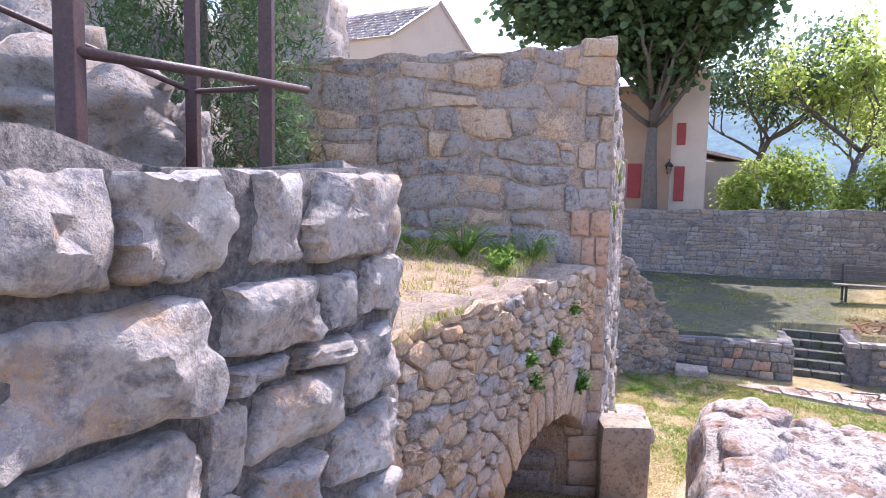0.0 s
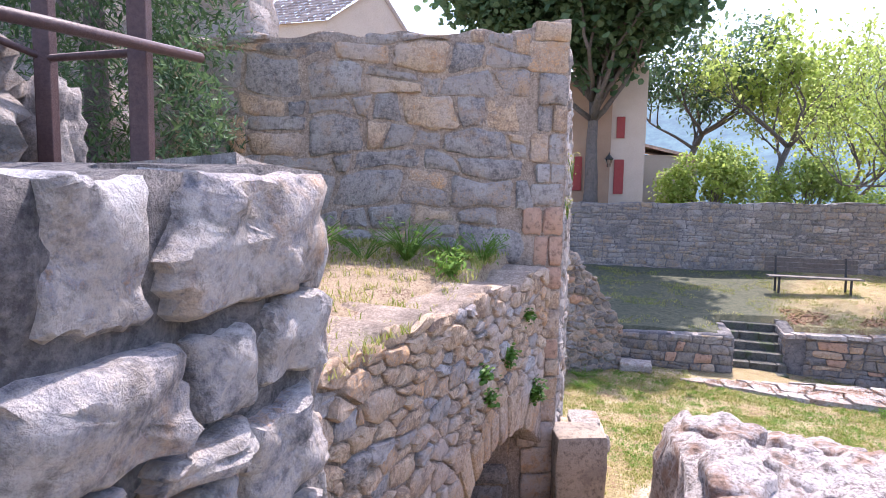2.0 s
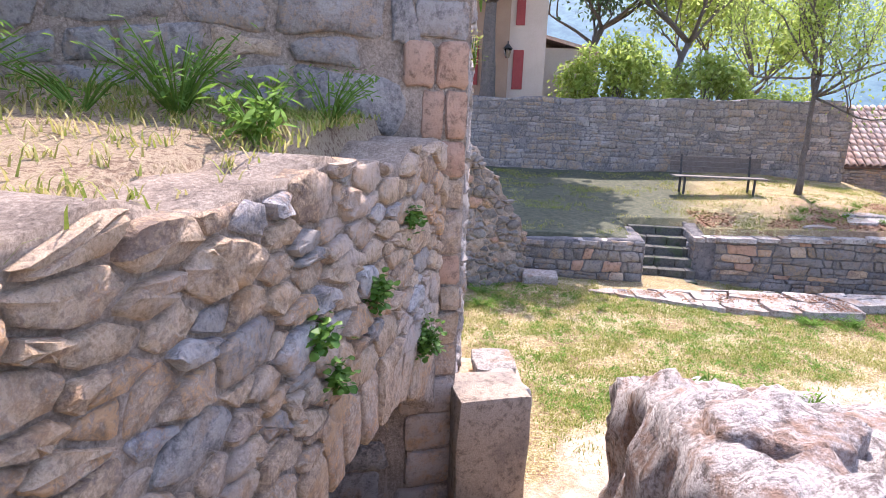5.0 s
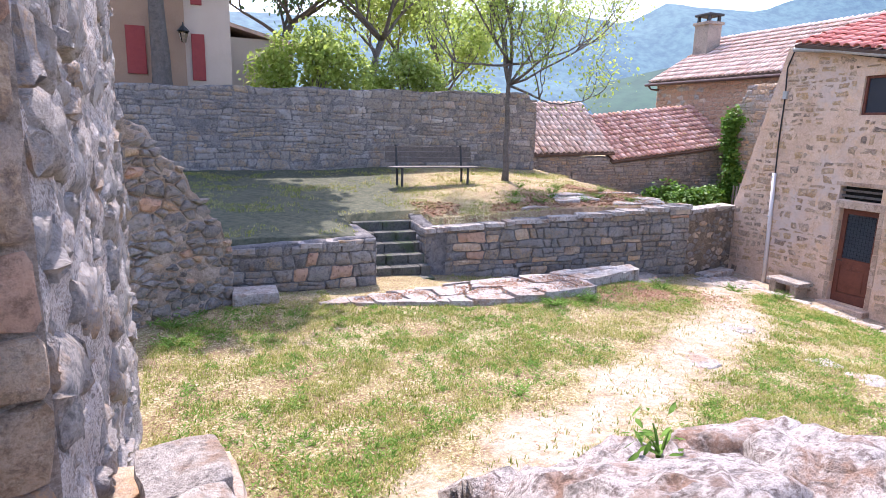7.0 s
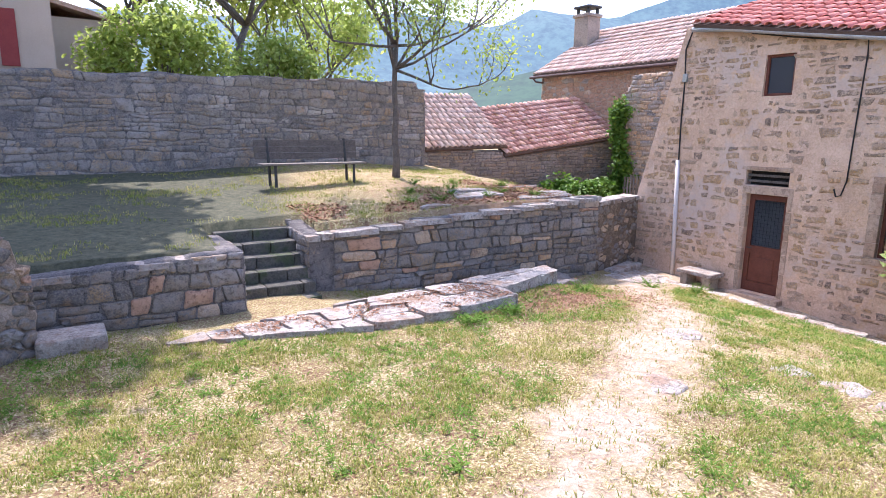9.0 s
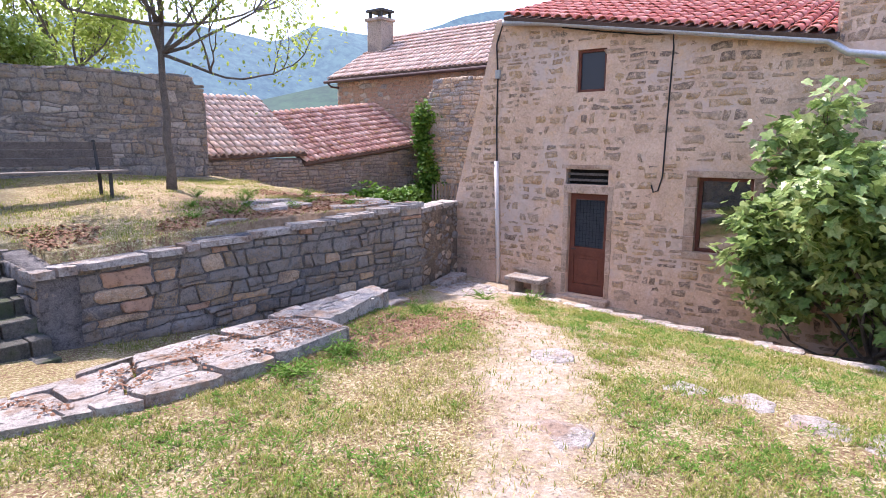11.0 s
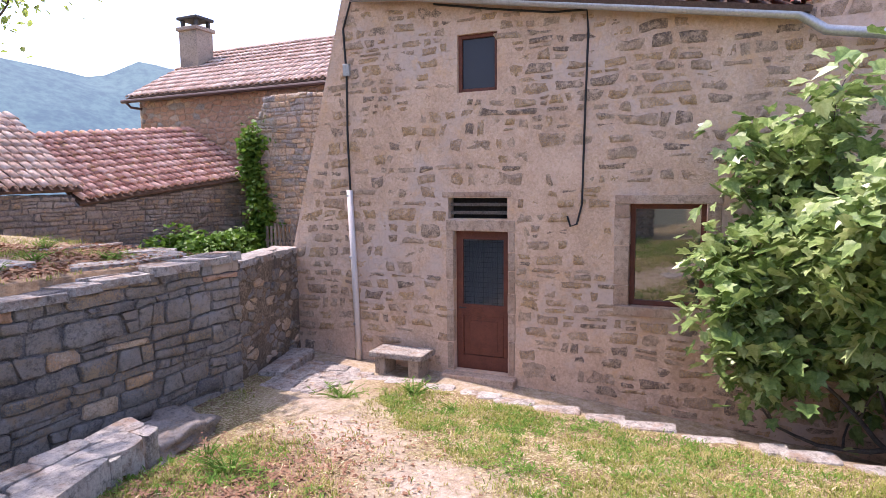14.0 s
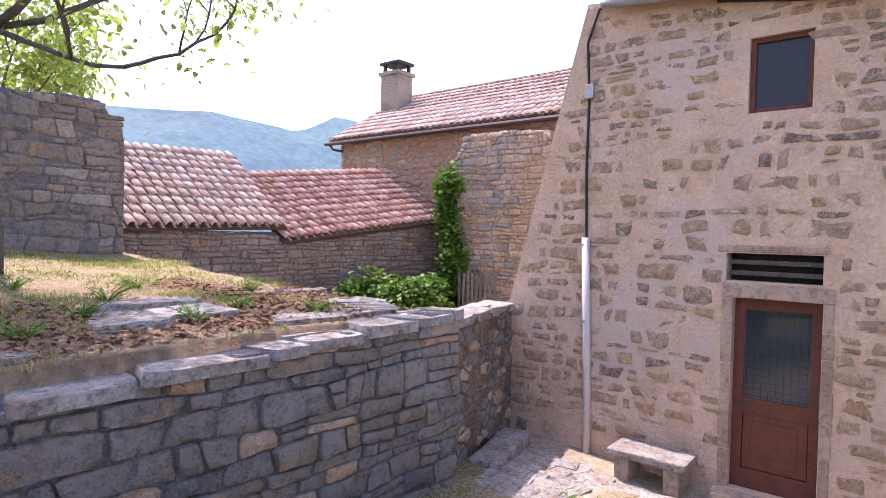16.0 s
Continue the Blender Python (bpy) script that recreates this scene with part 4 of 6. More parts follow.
# dressed stone round the openings
def surround(a, b, c, d, side, lintel, sill):
    for y in (a - side / 2, b + side / 2):
        z = c
        while z < d - 0.05:
            h = min(d - z, R.uniform(0.25, 0.5))
            bm = box_bm(0.1, side * R.uniform(0.85, 1.15), h - 0.012, bevel=0.012)
            hp("quoin", bm, HOUSE_CUT, (HX + 0.040, y, z + h / 2))
            z += h
    if lintel:
        hp("lintel", box_bm(0.12, b - a + 2 * side, lintel, bevel=0.015), HOUSE_CUT, (HX + 0.046, (a + b) / 2, d + lintel / 2), "dressed stone lintel")
    if sill:
        hp("sill", box_bm(0.2, b - a + 2 * side, sill, bevel=0.015), HOUSE_CUT, (HX + 0.05, (a + b) / 2, c - sill / 2), "dressed stone sill")


surround(*OPENINGS["door"], 0.1, 0.15, 0)
surround(*OPENINGS["window"], 0.17, 0.11, 0.12)
hp("lintel", box_bm(0.16, 1.0, 0.08, bevel=0.02), HOUSE_CUT, (HX + 0.07, 13.42, 2.125), "flush stone lintel over the vent")
hp("doorstep", box_bm(0.35, 1.05, 0.14, bevel=0.02), HOUSE_CUT, (HX - 0.03, 13.36, -0.40), "worn stone doorstep")


def framed(name, a, b, c, d, x, w, mat, label, glass):
    y, z, hy, hz = (a + b) / 2, (c + d) / 2, b - a, d - c
    root = hp(name, box_bm(0.06, w, hz, (0, hy / 2 - w / 2, 0), 0.006, box_bm(0.06, w, hz, (0, -hy / 2 + w / 2, 0), 0.006, box_bm(0.06, hy - 2 * w, w, (0, 0, hz / 2 - w / 2), 0.006, box_bm(0.06, hy - 2 * w, w, (0, 0, -hz / 2 + w / 2), 0.006)))), mat, (x, y, z), label)
    hp("pane", box_bm(0.006, hy - 2 * w, hz - 2 * w), glass, (0.01, 0, 0), "dark reflecting glass pane", root)
    return root


framed("window", *OPENINGS["upper"], HX + 0.08, 0.05, DOOR_WOOD, "small window in a red-brown wooden frame", DARK_PANE)
framed("window", *OPENINGS["window"], HX + 0.14, 0.06, DOOR_WOOD, "window in a red-brown wooden frame", MIRROR_PANE)
# near-black boxes stand for the unlit rooms
hp("room", box_bm(1.2, 1.2, 1.5), SHADE_BLACK, (HX + 1.1, 13.4, 3.9), "near-black box for the unlit room behind the upper window")
hp("room", box_bm(1.2, 1.6, 1.8), SHADE_BLACK, (HX + 1.15, 11.0, 1.4), "near-black box for the unlit room behind the window")
# door
a, b, c, d = OPENINGS["door"]
door = hp("door", box_bm(0.02, 0.76, 1.93, (0.012, 0, 0)), SHADE_BLACK, (HX + 0.15, (a + b) / 2, (c + d) / 2), "red-brown wooden door with a glazed upper half, closed")
for y in (-0.345, 0.345):
    hp("stile", box_bm(0.05, 0.10, 1.95, (0, 0, 0), 0.006), DOOR_WOOD, (-0.01, y, 0), "red-brown wooden stile", door)
for z, h in ((0.915, 0.12), (-0.13, 0.16), (-0.875, 0.2)):
    hp("rail", box_bm(0.05, 0.6, h, (0, 0, 0), 0.006), DOOR_WOOD, (-0.01, 0, z), "red-brown wooden rail", door)
hp("panel", box_bm(0.025, 0.58, 0.56, (0, 0, 0), 0.008), DOOR_WOOD, (-0.01, 0, -0.49), "", door)
hp("panel", box_bm(0.02, 0.42, 0.42, (0, 0, 0), 0.01), DOOR_WOOD, (-0.022, 0, -0.49), "", door)
hp("pane", box_bm(0.008, 0.58, 0.9), GLASS, (-0.012, 0, 0.4), "ribbed glass pane", door).visible_shadow = False
hp("curtain", box_bm(0.01, 0.6, 0.92), CURTAIN, (-0.003, 0, 0.4), "grey curtain behind the glass", door)
hp("door_handle", tube_bm([(-0.03, 0.34, -0.1), (-0.07, 0.34, -0.1), (-0.07, 0.24, -0.1)], 0.009), IRON, (0, 0, 0), "dark metal handle", door)
for i in range(9):
    hp("glazing_wire", box_bm(0.004, 0.003, 0.9), IRON, (-0.018, -0.27 + 0.0675 * i, 0.4), "", door)
for i in range(13):
    hp("glazing_wire", box_bm(0.004, 0.58, 0.003), IRON, (-0.018, 0, -0.02 + 0.07 * i), "", door)
# the vent's shade is a near-black box
hp("vent", box_bm(0.3, 0.85, 0.28), SHADE_BLACK, (HX + 0.33, 13.4, 1.94), "near-black box for the shade in the opening above the door")
for i in range(2):
    hp("slat", box_bm(0.05, 0.83, 0.045, bevel=0.006), BARK, (HX + 0.08, 13.4, 1.88 + 0.11 * i))
# pipe, cables, box, gutter
hp("drain_pipe", tube_bm([(HX - 0.05, 15.28, -0.45), (HX - 0.05, 15.33, 1.0), (HX - 0.05, 15.38, 2.2)], 0.045, 10), PIPE_GREY, (0, 0, 0), "pale grey plastic pipe", smooth=True)
for z in (0.2, 1.2, 2.1):
    hp("pipe_clip", tube_bm([(HX - 0.05, 15.295 + 0.037 * (z + 0.45), z), (HX - 0.05, 15.295 + 0.037 * (z + 0.45), z + 0.03)], 0.05, 10), ZINC, (0, 0, 0))
hp("cable", tube_bm([(HX - 0.03, 15.38, 2.2), (HX - 0.02, 15.41, 3.0), (HX - 0.02, 15.40, 3.85), (HX - 0.02, 15.44, 4.5), (HX - 0.03, 15.30, 4.86), (HX - 0.03, 15.0, 4.9)], 0.016, 6), BLACK, (0, 0, 0), "black cable down the wall")
hp("cable", tube_bm([(HX - 0.03, 14.0, 4.66), (HX - 0.03, 13.2, 4.5), (HX - 0.03, 12.4, 4.36), (HX - 0.02, 11.97, 4.34), (HX - 0.02, 11.95, 4.1), (HX - 0.02, 11.98, 3.0), (HX - 0.02, 12.0, 2.0), (HX - 0.03, 12.06, 1.75), (HX - 0.03, 12.14, 1.72), (HX - 0.03, 12.18, 1.85)], 0.013, 6), BLACK, (0, 0, 0), "black cable hanging down the wall")
hp("cable_box", box_bm(0.06, 0.10, 0.17, bevel=0.008), ZINC, (HX - 0.03, 15.39, 3.92), "small grey cable box")
hp("gutter", tube_bm([(HX - 0.17, 15.2, 4.86), (HX - 0.17, 14.3, 4.76), (HX - 0.17, 9.75, 3.98), (HX - 0.14, 9.5, 3.80), (HX - 0.14, 8.5, 3.62), (HX - 0.14, 8.3, 3.5)], 0.055, 10), ZINC, (0, 0, 0), "zinc gutter with a bent end", smooth=True)


# ---- roofs ----
def tile_mesh(name, w, l, mat, sides=6, thick=0.014):
    """A canal tile: a tapered half pipe that lies along its y, bulge up."""
    verts, faces = [], []
    for y, r in ((0, w / 2), (l, w / 2 * 0.82)):
        for t in (0, thick):
            for k in range(sides + 1):
                a = math.pi * k / sides
                verts.append(((r - t) * math.cos(a), y, (r - t) * math.sin(a) * 0.8))
    n = sides + 1
    for k in range(sides):
        faces += [(k, k + 1, 2 * n + k + 1, 2 * n + k), (n + k, 3 * n + k, 3 * n + k + 1, n + k + 1), (k, n + k, n + k + 1, k + 1)]
    return mesh_of(name, verts, faces, mat, True)


def tiled_roof(parent, p0, along, up, n_along, n_up, w, l, mat, seed, name="tile", keep=300, skip=None, tilt=0.1, thick=0.016, lift=0.0):
    """Rows of tiles from p0 (eave corner): along and up are unit vectors on the slope."""
    rng = random.Random(seed)
    me = tile_mesh(name, w * 0.84, l * 1.22, mat, 6, thick)
    a, u = Vector(along).normalized(), Vector(up).normalized()
    nrm = a.cross(u).normalized()
    inv = parent.matrix_basis.inverted()
    made, rest_v, rest_f = 0, [], []
    cover = [tuple(v.co) for v in me.vertices], [tuple(p.vertices) for p in me.polygons]
    for j in range(n_up):
        for i in range(n_along):
            if skip and skip(i, j):
                continue
            at = Vector(p0) + a * (w * (i + 0.5) + rng.uniform(-0.008, 0.008)) + u * (l * j + rng.uniform(-0.015, 0.015)) + nrm * (0.035 + lift + rng.uniform(0, 0.012))
            uu = (u - nrm * tilt).normalized()
            m = Matrix(((a.x, uu.x, nrm.x, at.x), (a.y, uu.y, nrm.y, at.y), (a.z, uu.z, nrm.z, at.z), (0, 0, 0, 1)))
            m = inv @ m @ pose(0, 0, 0, 0, 0, rng.uniform(-1.5, 1.5))
            if made < keep:
                child(name, me, parent, m)
                made += 1
            else:
                base = len(rest_v)
                rest_v += [m @ Vector(v) for v in cover[0]]
                rest_f += [tuple(base + q for q in f) for f in cover[1]]
    if rest_v:
        tagged(child(name + "s_rest", mesh_of(name + "s", rest_v, rest_f, mat, True), parent), "further tiles of the same roof", kind="stuff")
    # boards under the tiles, coloured dark for the shade in the gaps
    A, U = a * (w * n_along), u * (l * (n_up + 0.3))
    q = [Vector(p0), Vector(p0) + A, Vector(p0) + A + U, Vector(p0) + U]
    vs = [inv @ (v - nrm * t) for t in (0.0, 0.06) for v in q]
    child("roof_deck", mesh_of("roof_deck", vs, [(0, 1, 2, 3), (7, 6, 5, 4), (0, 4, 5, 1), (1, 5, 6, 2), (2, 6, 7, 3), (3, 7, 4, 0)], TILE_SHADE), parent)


ev = Vector((0, -1, -0.166)).normalized()
tiled_roof(house, (HX - 0.24, 15.15, 4.95), ev, (1, 0, 0.30), 26, 9, 0.215, 0.36, TILE_RED, 41)
tiled_roof(house, (HX - 0.2, 8.45, 3.78), (0, -1, 0), (1, 0, 0.30), 18, 6, 0.215, 0.36, TILE_RED, 42, keep=100)
upper_wall = hp("upper_wall", box_bm(0.4, 1.2, 1.2), RENDER, (HX + 0.22, 9.08, 4.2), "rendered upper wall above the gutter")
lay_stones(upper_wall, courses(-0.58, 0.58, -0.5, 0.58, 0.24, 0.16, RH, 0.5), Matrix.Translation((-0.2 + 0.010, 0, 0)) @ Matrix(((0, -1, 0, 0), (1, 0, 0, 0), (0, 0, 1, 0), (0, 0, 0, 1))), HOUSE_STONE, RH, 0.02, 0.022, 0.05, 300, None, "stone", 0.75)

# two low roofs behind the garden
barn = thing("barn", (11.5, 23.6, 0.0), "low stone barn under a pale weathered tile roof", "barn")
BINV = barn.matrix_basis.inverted()
ob = part("wall", box_bm(3.2, 2.6, 2.6), DARK_STONE, barn)
ob.matrix_basis = BINV @ Matrix.Translation((10.75, 24.6, 0.6))
tiled_roof(barn, (9.1, 22.6, 2.17), (1, 0.0, 0.03), (0.15, 0.87, 0.50), 16, 10, 0.215, 0.35, TILE_PALE, 43, tilt=0.16, thick=0.022, lift=0.02)
shed = thing("shed", (16.0, 24.0, 0.0), "low stone shed under a mossy old red tile roof", "shed")
SINV = shed.matrix_basis.inverted()
ob = part("wall", box_bm(5.2, 2.6, 2.6), WARM_STONE, shed)
ob.matrix_basis = SINV @ Matrix.Translation((15.0, 24.3, 0.45))
tiled_roof(shed, (12.45, 22.6, 1.97), (1, 0.0, 0.115), (0.05, 0.86, 0.51), 25, 10, 0.215, 0.29, TILE_OLD, 44, tilt=0.3, thick=0.035, lift=0.05)
shed_wall = wall("wall_shed", (17.75, 22.72, 0), (-1, 0), 8.7, -0.6, lambda u: 2.50 - 0.115 * u if u < 5.3 else 2.16, 0.3, DARK_MORTAR, DARK_STONE, 0.28, 0.11, "dark stone front wall of the low sheds", joint=0.012, proud=0.03, jitter=0.5, mats=lambda u, v: WARM_STONE if R.random() < 0.12 else DARK_STONE)

# far house with the chimney
far = thing("farmhouse", (24.0, 29.0, 0.0), "stone farmhouse with a brown tile roof and chimney", "house")
FINV = far.matrix_basis.inverted()


def fp(name, bm, mat, label=""):
    ob = part(name, bm, mat, far, label)
    ob.matrix_basis = FINV
    return ob


fv = [(17.85, 12, -1), (17.85, 27.1, -1), (17.85, 27.1, 5.1), (17.85, 12, 5.1), (21.3, 27.1, 7.15), (25, 27.1, 5.1), (25, 27.1, -1)]
ob = child("gable_wall", mesh_of("gable_wall", fv, [(0, 1, 2, 3), (1, 6, 5, 4, 2)], WARM_STONE), far, FINV, "rubble stone gable")
tiled_roof(far, (17.55, 27.4, 5.1), (0, -1, 0.0), (1, 0, 0.58), 56, 11, 0.215, 0.38, TILE_PALE, 45, keep=250)
fp("gutter", tube_bm([(17.48, 27.5, 5.0), (17.48, 14, 5.0)], 0.06), RAIL_METAL, "brown gutter")
fp("gutter_outlet", tube_bm([(17.48, 27.3, 4.96), (17.55, 27.2, 4.82), (17.8, 27.0, 4.78)], 0.04), RAIL_METAL)
chimney = fp("chimney", box_bm(0.72, 0.8, 2.3, (19.9, 26.75, 6.5), 0.02, box_bm(0.86, 0.94, 0.12, (19.9, 26.75, 7.62), 0.02)), CUT_STONE, "rendered chimney stack")
for dx in (-0.26, 0.26):
    for dy in (-0.3, 0.3):
        fp("chimney_post", box_bm(0.1, 0.1, 0.26, (19.9 + dx, 26.75 + dy, 7.80)), IRON)
fp("chimney_cap", box_bm(0.8, 0.9, 0.1, (19.9, 26.75, 7.97), 0.03), IRON, "dark chimney cap")
wall("wall_farmhouse", (17.8, 17.5, 0), (0, 1), 9.6, -0.6, lambda u: 5.02, 0.3, MORTAR, RED_STONE, 0.3, 0.17, "rubble stone front of the farmhouse", joint=0.012, proud=0.02, keep=300, near=8.5, flat=0.88, lay=cells, jitter=0.4, mats=lambda u, v: RED_STONE if v > 3.6 + 0.4 * math.sin(u) and R.random() < 0.7 else (GREY_STONE if R.random() < 0.4 else WARM_STONE))

# ivy-grown ruin before it
wall("wall_ivy_ruin", (17.0, 19.0, 0), (0, 1), 2.95, -0.6, lambda u: lerp_rows(u, [(0, 4.6), (1.0, 4.7), (2.3, 4.72), (2.5, 4.6), (2.6, 4.35), (2.8, 4.1), (2.95, 3.5)]), 0.6, MORTAR, WARM_STONE, 0.26, 0.13,
     "ruined stone wall overgrown with ivy", joint=0.01, proud=0.025, near=2.0, cell=0.1, rough=0.04, jitter=0.5, mats=lambda u, v: GREY_STONE if R.random() < 0.4 else WARM_STONE)
fence = thing("picket_fence", (16.5, 20.8, -0.6), "low fence of old split pickets among the ivy", "fence")
for i in range(9):
    part("picket", box_bm(0.02, 0.07, 1.9 + 0.1 * math.sin(i * 2.3), bevel=0.004), OLD_WOOD, fence).location = (0, -0.7 + 0.13 * i, 0.95)
part("fence_rail", box_bm(0.03, 1.3, 0.06, bevel=0.004), OLD_WOOD, fence).location = (0.03, -0.2, 1.5)

# house behind the boundary wall
villa = thing("village_house", (-1.6, 26.0, 3.5), "cream rendered village house with red shutters", "house")
ob = part("wall", box_bm(1.25, 6, 5.5), CREAM, villa)
ob.location = (1.3, 2.0, 2.6)
ob = part("wall", box_bm(5.5, 6.0, 5.2), TAN_RENDER, villa, "tan rendered wing")
ob.location = (-2.07, 1.9, 2.4)
for x, z, w, h in ((1.22, 1.3, 0.36, 1.3), (1.22, 3.15, 0.3, 0.8), (-0.4, 1.4, 0.5, 1.3)):
    win = part("shutter", box_bm(w, 0.06, h, bevel=0.01), RED_PAINT, villa, "closed red wooden shutters")
    win.location = (x - 0.2, -1.04 if x > 0 else -1.14, z)
ob = part("roof", box_bm(2.6, 6.5, 0.2), TILE_PALE, villa)
ob.location = (0.45, 2.0, 5.4)
annex = part("wing", box_bm(2.6, 4, 2.4), CREAM, villa, "low cream wing")
annex.location = (2.8, 4.0, 1.1)
ob = part("roof", box_bm(3.0, 4.4, 0.12, turn=pose(0, 0, 0, 0, 14, 0)), TILE_PALE, villa)
ob.location = (2.8, 4.0, 2.5)
lamp = thing("wall_lantern", (-0.95, 24.55, 5.4), "black iron street lantern on a bracket", "lantern")
part("bracket", tube_bm([(0, 0.35, 0.25), (0, 0.0, 0.28), (0, 0, 0.2)], 0.02), IRON, lamp)
part("body", tube_bm([(0, 0, -0.25), (0, 0, 0.05)], [0.07, 0.15], 6), GLASS, lamp)
part("cap", tube_bm([(0, 0, 0.05), (0, 0, 0.2)], [0.18, 0.04], 6), IRON, lamp)

# gable house above the ruin
gable = thing("gable_house", (-8.0, 17.0, 6.0), "pale rendered gable house with a grey stone roof", "house")
GINV = gable.matrix_basis.inverted()
p_top, p_r, p_l = Vector((-7.35, 17.5, 9.9)), Vector((-6.45, 18.0, 8.4)), Vector((-8.7, 17.0, 8.95))
depth_v = Vector((-3.1, 0.2, 0.0))
low = Vector((0, 0, -5))
vs = [GINV @ v for v in (p_l, p_top, p_r, p_r + low, p_l + low, p_l + depth_v, p_l + depth_v + low)]
child("wall", mesh_of("wall", vs, [(4, 3, 2, 1, 0), (4, 0, 5, 6)], CREAM), gable)
e_up = (p_top - p_l).normalized()
roof_v, roof_f = [], []
RG = random.Random(5)
for j in range(9):
    for i in range(16):
        o = p_l + e_up * (0.17 * j - 0.1) + depth_v * (i / 16.0) + Vector((0.1, -0.1, 0.03 + 0.0 * j))
        du, dv = depth_v * (0.95 / 16), e_up * 0.24
        up = Vector((0, 0, 0.03 + RG.uniform(0, 0.02)))
        base = len(roof_v)
        roof_v += [GINV @ (o + up), GINV @ (o + du + up), GINV @ (o + du + dv), GINV @ (o + dv), GINV @ (o + up - Vector((0, 0, 0.05))), GINV @ (o + du + up - Vector((0, 0, 0.05)))]
        roof_f += [(base, base + 1, base + 2, base + 3), (base, base + 4, base + 5, base + 1)]
child("roof", mesh_of("roof", roof_v, roof_f, SLATE), gable, label="grey stone shingle roof")
part("verge", tube_bm([GINV @ (p_top + Vector((0, 0, 0.03))), GINV @ (p_r + Vector((0.1, 0, -0.1)))], 0.06), SLATE, gable)

# ---- distance ----
def hill(name, x0, y0, x1, y1, profile, seed, depth, label, mat):
    """A wooded ridge along a line, its crest heights by noise round a profile."""
    n, k = 90, 14
    verts, faces = [], []
    for i in range(n + 1):
        s = i / n
        x, y = x0 + (x1 - x0) * s, y0 + (y1 - y0) * s
        h = lerp_rows(s, profile)
        dx, dy = (y1 - y0), -(x1 - x0)
        ln = math.hypot(dx, dy)
        for j in range(k + 1):
            f = j / k
            o = depth * (1 - f)
            w = noise.fractal(Vector((s * 9, f * 3, seed)), 0.9, 2.2, 6)
            verts.append((x + dx / ln * o, y + dy / ln * o, -40 + (h + 40) * (f ** 0.8) + h * 0.10 * w * (0.4 + 0.6 * (1 - f)) ))
    for i in range(n):
        for j in range(k):
            a = i * (k + 1) + j
            faces.append((a, a + k + 1, a + k + 2, a + 1))
    ob = new(name, mesh_of(name, verts, faces, mat, True))
    return tagged(ob, label, "hills", kind="structure")


def far_material(name, c, haze_glow):
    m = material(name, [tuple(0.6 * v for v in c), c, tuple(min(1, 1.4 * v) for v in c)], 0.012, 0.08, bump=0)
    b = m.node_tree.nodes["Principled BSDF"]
    # Even bluish emission paints the haze of distance onto the slopes.
    b.inputs["Emission Color"].default_value = (*haze_glow, 1)
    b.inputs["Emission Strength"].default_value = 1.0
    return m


HILL_FAR = far_material("far_hills_with_haze", (0.05, 0.08, 0.055), (0.026, 0.058, 0.112))
HILL_NEAR = far_material("green_hills_with_haze", (0.02, 0.042, 0.016), (0.014, 0.032, 0.045))
hill("hills_far", -900, 1100, 1400, 700, [(0, 120), (0.45, 150), (0.6, 175), (0.66, 165), (0.69, 205), (0.76, 200), (0.8, 230), (0.86, 275), (1, 360)], 2, 350, "far wooded hills with blue haze painted in", HILL_FAR)
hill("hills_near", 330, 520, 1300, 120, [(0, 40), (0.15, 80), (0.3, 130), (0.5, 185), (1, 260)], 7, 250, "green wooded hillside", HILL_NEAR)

# ---- plants ----
def leaf_cloud(points, size, rng, shape="oval", droop=0.3, facing=None):
    """Leaves at the points: vertices and faces. Each is a small folded blade with its own turn."""
    outline = {"oval": [(0, 0), (0.28, 0.35), (0.22, 0.75), (0, 1.0), (-0.22, 0.75), (-0.28, 0.35)],
               "round": [(0, 0), (0.45, 0.3), (0.42, 0.75), (0, 1.0), (-0.42, 0.75), (-0.45, 0.3)],
               "fig": [(0, 0), (0.26, -0.02), (0.5, 0.2), (0.34, 0.38), (0.46, 0.74), (0.21, 0.66), (0, 1.0), (-0.21, 0.66), (-0.46, 0.74), (-0.34, 0.38), (-0.5, 0.2), (-0.26, -0.02)],
               "lance": [(0, 0), (0.11, 0.3), (0.10, 0.65), (0, 1.0), (-0.10, 0.65), (-0.11, 0.3)],
               "needle": [(0.05, 0), (0.05, 0.6), (0, 1.0), (-0.05, 0.6), (-0.05, 0)]}[shape]
    verts, faces = [], []
    n = len(outline)
    for p in points:
        p = Vector(p)
        s = size * rng.uniform(0.6, 1.25)
        m = Euler(((rng.uniform(-0.9, 0.5) if shape != "fig" else rng.uniform(-0.7, 0.35)) - droop, rng.uniform(-0.6, 0.6), rng.uniform(0, 6.283))).to_matrix()
        base = len(verts)
        for u, v in outline:
            verts.append(p + m @ Vector((u * s, v * s, abs(u) * s * 0.25 - v * v * s * 0.15)))
        if shape == "fig":
            faces += [(base, base + 1, base + 3, base + 5, base + 6, base + 7, base + 9, base + 11), (base + 1, base + 2, base + 3), (base + 3, base + 4, base + 5), (base + 7, base + 8, base + 9), (base + 9, base + 10, base + 11)]
        else:
            faces.append(tuple(range(base, base + n)))
    return verts, faces


